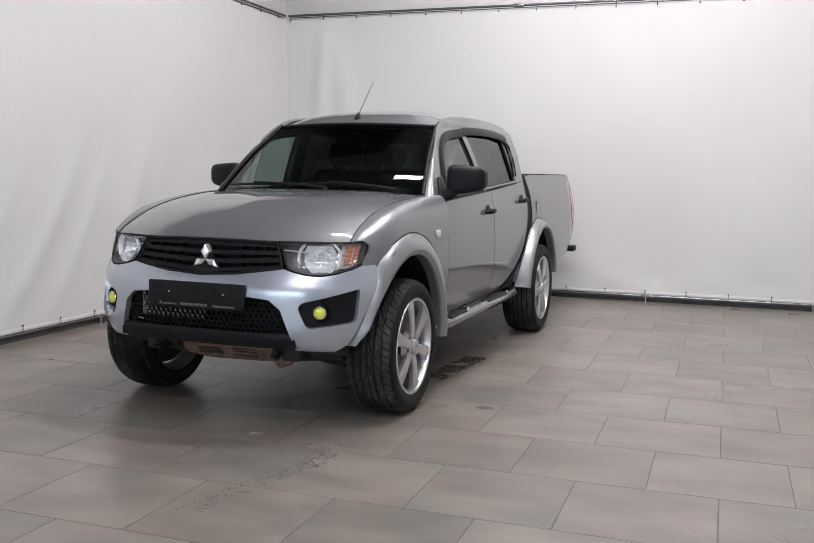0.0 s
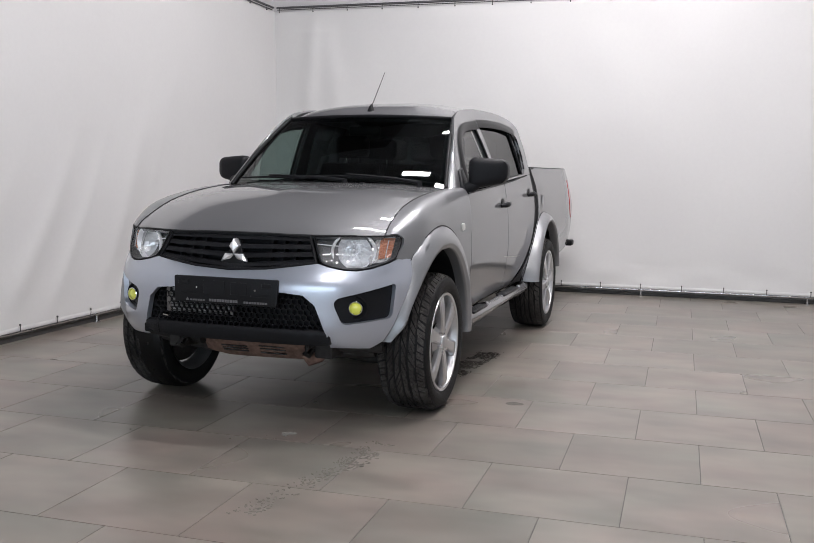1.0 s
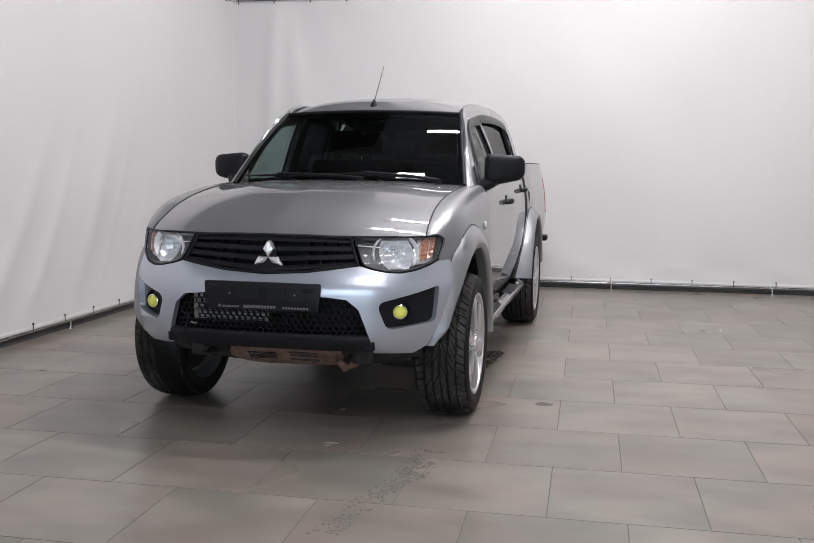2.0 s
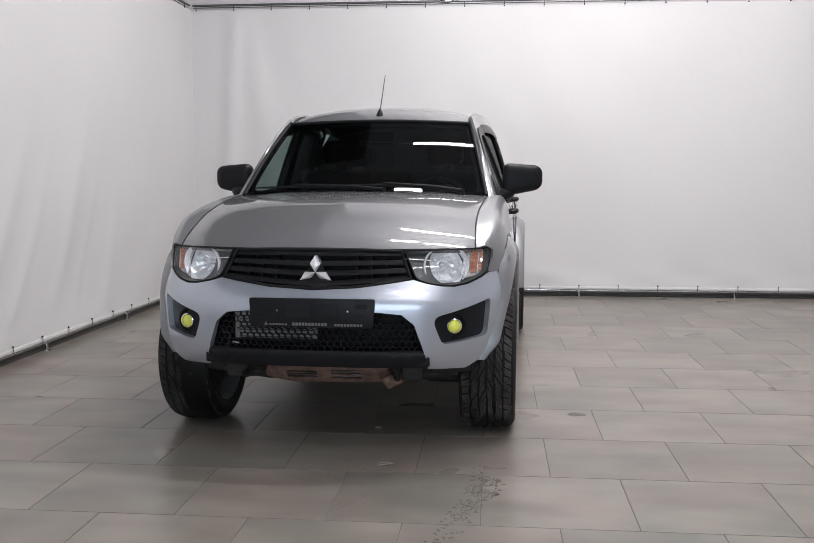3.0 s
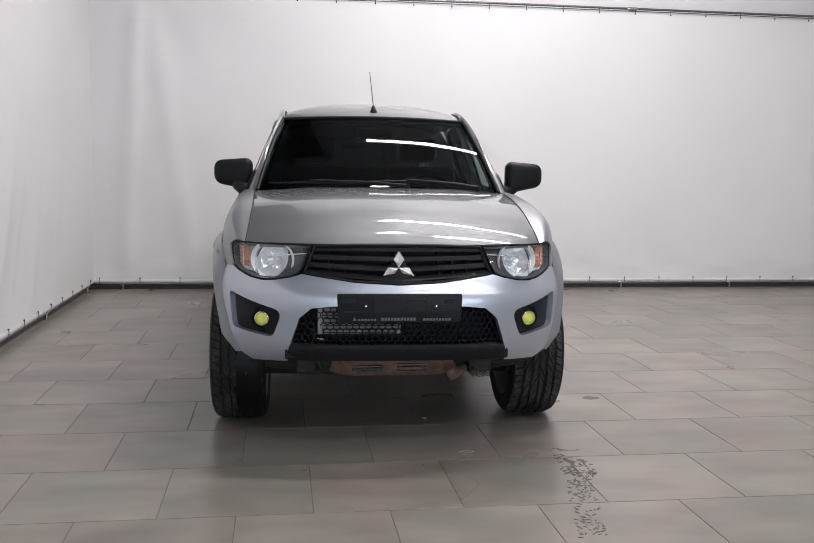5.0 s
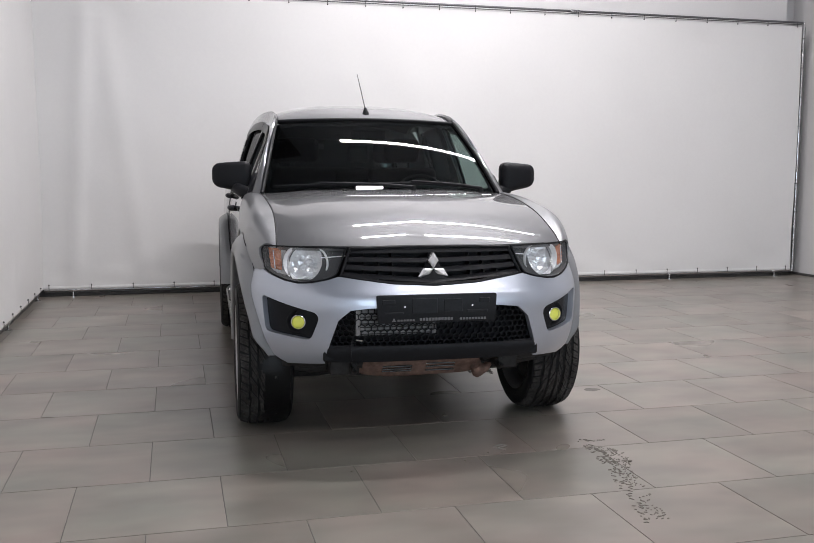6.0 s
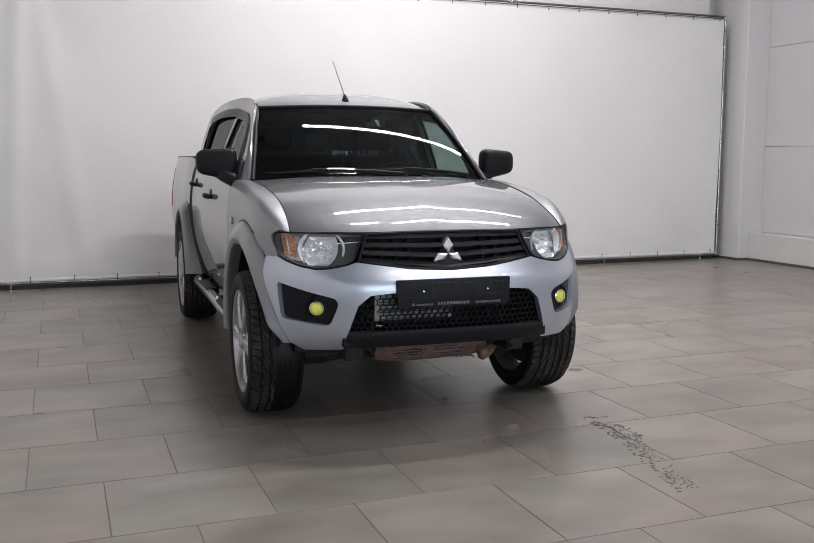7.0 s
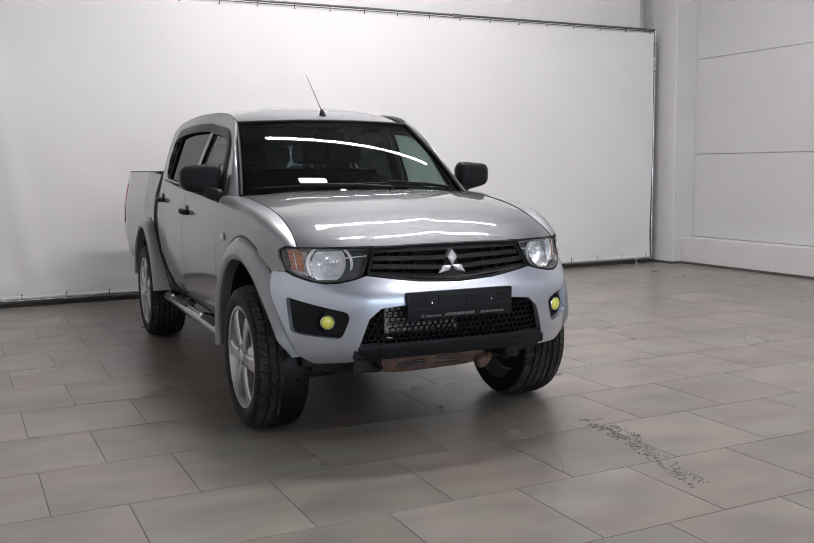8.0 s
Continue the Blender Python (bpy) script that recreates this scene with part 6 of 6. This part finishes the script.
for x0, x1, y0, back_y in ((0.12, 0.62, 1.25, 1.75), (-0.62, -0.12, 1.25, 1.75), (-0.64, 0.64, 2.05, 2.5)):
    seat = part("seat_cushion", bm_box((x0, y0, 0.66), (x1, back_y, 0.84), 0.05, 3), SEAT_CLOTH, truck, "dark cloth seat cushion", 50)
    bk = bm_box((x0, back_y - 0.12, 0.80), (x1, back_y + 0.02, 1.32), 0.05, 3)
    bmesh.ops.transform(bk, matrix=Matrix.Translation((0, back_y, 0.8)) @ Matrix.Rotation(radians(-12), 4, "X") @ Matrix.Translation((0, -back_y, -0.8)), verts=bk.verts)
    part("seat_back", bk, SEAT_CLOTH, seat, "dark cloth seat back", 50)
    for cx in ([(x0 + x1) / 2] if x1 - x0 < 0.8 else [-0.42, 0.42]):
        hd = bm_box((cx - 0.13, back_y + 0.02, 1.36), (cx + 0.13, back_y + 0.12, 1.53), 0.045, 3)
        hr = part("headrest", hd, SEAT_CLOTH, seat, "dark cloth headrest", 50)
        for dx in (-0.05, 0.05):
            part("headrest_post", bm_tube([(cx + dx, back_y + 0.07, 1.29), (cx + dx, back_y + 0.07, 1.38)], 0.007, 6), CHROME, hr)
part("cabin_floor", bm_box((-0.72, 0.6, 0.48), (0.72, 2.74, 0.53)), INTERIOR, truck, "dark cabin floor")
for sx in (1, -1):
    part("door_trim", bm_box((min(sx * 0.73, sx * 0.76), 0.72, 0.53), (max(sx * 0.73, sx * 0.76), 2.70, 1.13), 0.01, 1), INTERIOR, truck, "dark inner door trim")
part("interior_mirror", bm_box((-0.11, 1.10, 1.50), (0.11, 1.13, 1.56), 0.012, 2), INTERIOR, truck, "dark interior mirror", 40)


# ---- the floor: small marks, then tiles ----
def tread_marks(name, label, places, seed, mat=DIRT):
    """Flakes of dried mud in the pattern of a tyre tread."""
    rnd = random.Random(seed)
    bm = bmesh.new()
    for (x0, y0), (x1, y1), width, count in places:
        d = Vector((x1 - x0, y1 - y0))
        nrm = Vector((-d.y, d.x)).normalized()
        for _ in range(count):
            t = rnd.random()
            lane = rnd.choice((-0.42, -0.2, 0.02, 0.25, 0.45)) + rnd.gauss(0, 0.06)
            c = Vector((x0, y0)) + d * (round(t * 26) / 26 + rnd.gauss(0, 0.008)) + nrm * lane * width
            if noise.noise((c.x * 9, c.y * 9, seed)) < -0.2:
                continue
            a = rnd.uniform(-0.6, 0.6) + (0.9 if lane > 0 else -0.9)
            lx, ly = rnd.uniform(0.003, 0.010), rnd.uniform(0.0015, 0.0035)
            k = rnd.randint(5, 7)
            top = [bm.verts.new((c.x + lx * math.cos(2 * math.pi * j / k) * math.cos(a) - ly * math.sin(2 * math.pi * j / k) * math.sin(a) * rnd.uniform(0.6, 1.3),
                                 c.y + lx * math.cos(2 * math.pi * j / k) * math.sin(a) + ly * math.sin(2 * math.pi * j / k) * math.cos(a) * rnd.uniform(0.6, 1.3), 0.0025)) for j in range(k)]
            low = [bm.verts.new((v.co.x + (v.co.x - c.x) * 0.3, v.co.y + (v.co.y - c.y) * 0.3, 0.0002)) for v in top]
            bm.faces.new(top)
            for j in range(k):
                bm.faces.new((low[j], low[(j + 1) % k], top[(j + 1) % k], top[j]))
    bmesh.ops.recalc_face_normals(bm, faces=bm.faces)
    ob = part(name, bm, mat)
    return tagged(ob, label, "dirt", kind="stuff")


tread_marks("mud_track", "dark dried mud flakes in a tyre track on the tiles", [((0.80, -0.66), (0.76, -1.05), 0.13, 260), ((0.76, -1.0), (0.62, -1.70), 0.10, 230)], 3)
tread_marks("mud_track", "dark dried mud smear beside the truck", [((0.70, 0.86), (0.77, 1.70), 0.15, 1500)], 8, WET_MUD)
for x, y, r, m, nm in ((0.835, -1.02, 0.012, DIRT, "mud_crumb"), (0.20, -0.10, 0.016, DIRT, "mud_crumb"), (-0.43, -0.90, 0.006, DIRT, "mud_crumb"), (0.30, -0.78, 0.005, DIRT, "mud_crumb"), (0.24, -0.76, 0.005, DIRT, "mud_crumb"), (0.1, -0.86, 0.006, DIRT, "mud_crumb")):
    bm = bmesh.new()
    bmesh.ops.create_icosphere(bm, subdivisions=2, radius=r, matrix=Matrix.Translation((x, y, r * 0.35)) @ Matrix.Diagonal((1, 0.8, 0.45, 1)))
    for v in bm.verts:
        v.co += Vector((noise.noise(v.co * 90), noise.noise(v.co * 80 + Vector((5, 5, 5))), 0)) * r * 0.4
        v.co.z = max(v.co.z, 0.0002)
    tagged(part(nm, bm, m, smooth=60), "small dark crumb of dried mud on the tiles", "dirt")
bm = bmesh.new()
ring = [bm.verts.new((1.23 + 0.05 * math.cos(a) * (1 + 0.3 * noise.noise((math.cos(a), math.sin(a), 4.0))), 0.30 + 0.04 * math.sin(a) * (1 + 0.4 * noise.noise((math.cos(a), math.sin(a), 9.0))), 0.0006)) for a in np.linspace(0, 2 * math.pi, 25)[:-1]]
bm.faces.new(ring)
tagged(part("floor_stain", bm, STAIN), "small brownish stain on a tile", "stain")
curl = smooth_line([(0.29, -0.69, 0.004), (0.33, -0.665, 0.004), (0.36, -0.68, 0.004), (0.33, -0.70, 0.005), (0.30, -0.715, 0.004), (0.335, -0.735, 0.004)], 4)
tagged(part("plastic_scrap", bm_tube(curl, 0.0025, 6), SCRAP, smooth=60), "curled dull scrap of plastic on the tiles", "scrap")

TW, TD, GAP = 0.588, 0.582, 0.004
ROW_0, JOINT_0 = -0.804, -0.437
floor = tagged(part("floor", bm_box((LEFT, FRONT, -0.06), (RIGHT, BACK + 0.36, -0.0025)), GROUT), "large square grey-beige porcelain tiles laid in half bond", "floor", kind="structure")
floor.matrix_basis = ROOM


def tile_mesh(w, d, cache={}):
    key = (round(w, 3), round(d, 3))
    if key not in cache:
        b = 0.0006
        x, y = w / 2 - GAP / 2, d / 2 - GAP / 2
        v = [(-x, -y, -0.006), (x, -y, -0.006), (x, y, -0.006), (-x, y, -0.006), (-x, -y, -b), (x, -y, -b), (x, y, -b), (-x, y, -b),
             (-x + b, -y + b, 0), (x - b, -y + b, 0), (x - b, y - b, 0), (-x + b, y - b, 0)]
        f = [(8, 9, 10, 11)] + [(k, (k + 1) % 4, 4 + (k + 1) % 4, 4 + k) for k in range(4)] + [(4 + k, 4 + (k + 1) % 4, 8 + (k + 1) % 4, 8 + k) for k in range(4)]
        me = bpy.data.meshes.new("tile")
        me.from_pydata(v, [], f)
        me.materials.append(TILE)
        cache[key] = me
    return cache[key]


far_v, far_f = [], []
row0 = math.floor((FRONT - ROW_0) / TD)
for j in range(row0, int((BACK + 0.35 - ROW_0) / TD) + 1):
    y0, y1 = max(ROW_0 + j * TD, FRONT), min(ROW_0 + (j + 1) * TD, BACK + 0.34)
    off = JOINT_0 + (TW / 2 if j % 2 == 0 else 0.0)
    i = math.floor((LEFT - off) / TW)
    while off + i * TW < RIGHT:
        x0, x1 = max(off + i * TW, LEFT), min(off + (i + 1) * TW, 6.70)
        i += 1
        if x1 - x0 < 0.03 or y1 - y0 < 0.03:
            continue
        if y0 > -3.7:
            ob = new("tile", tile_mesh(x1 - x0, y1 - y0))
            ob.location = ((x0 + x1) / 2, (y0 + y1) / 2, 0)
            ob.parent = floor
        else:
            s = len(far_v)
            g = GAP / 2
            far_v += [(x0 + g, y0 + g, 0), (x1 - g, y0 + g, 0), (x1 - g, y1 - g, 0), (x0 + g, y1 - g, 0)]
            far_f.append((s, s + 1, s + 2, s + 3))
tagged(from_lists("floor_tiles", far_v, far_f, TILE, floor, "the same tiles further into the hall"), kind="stuff")
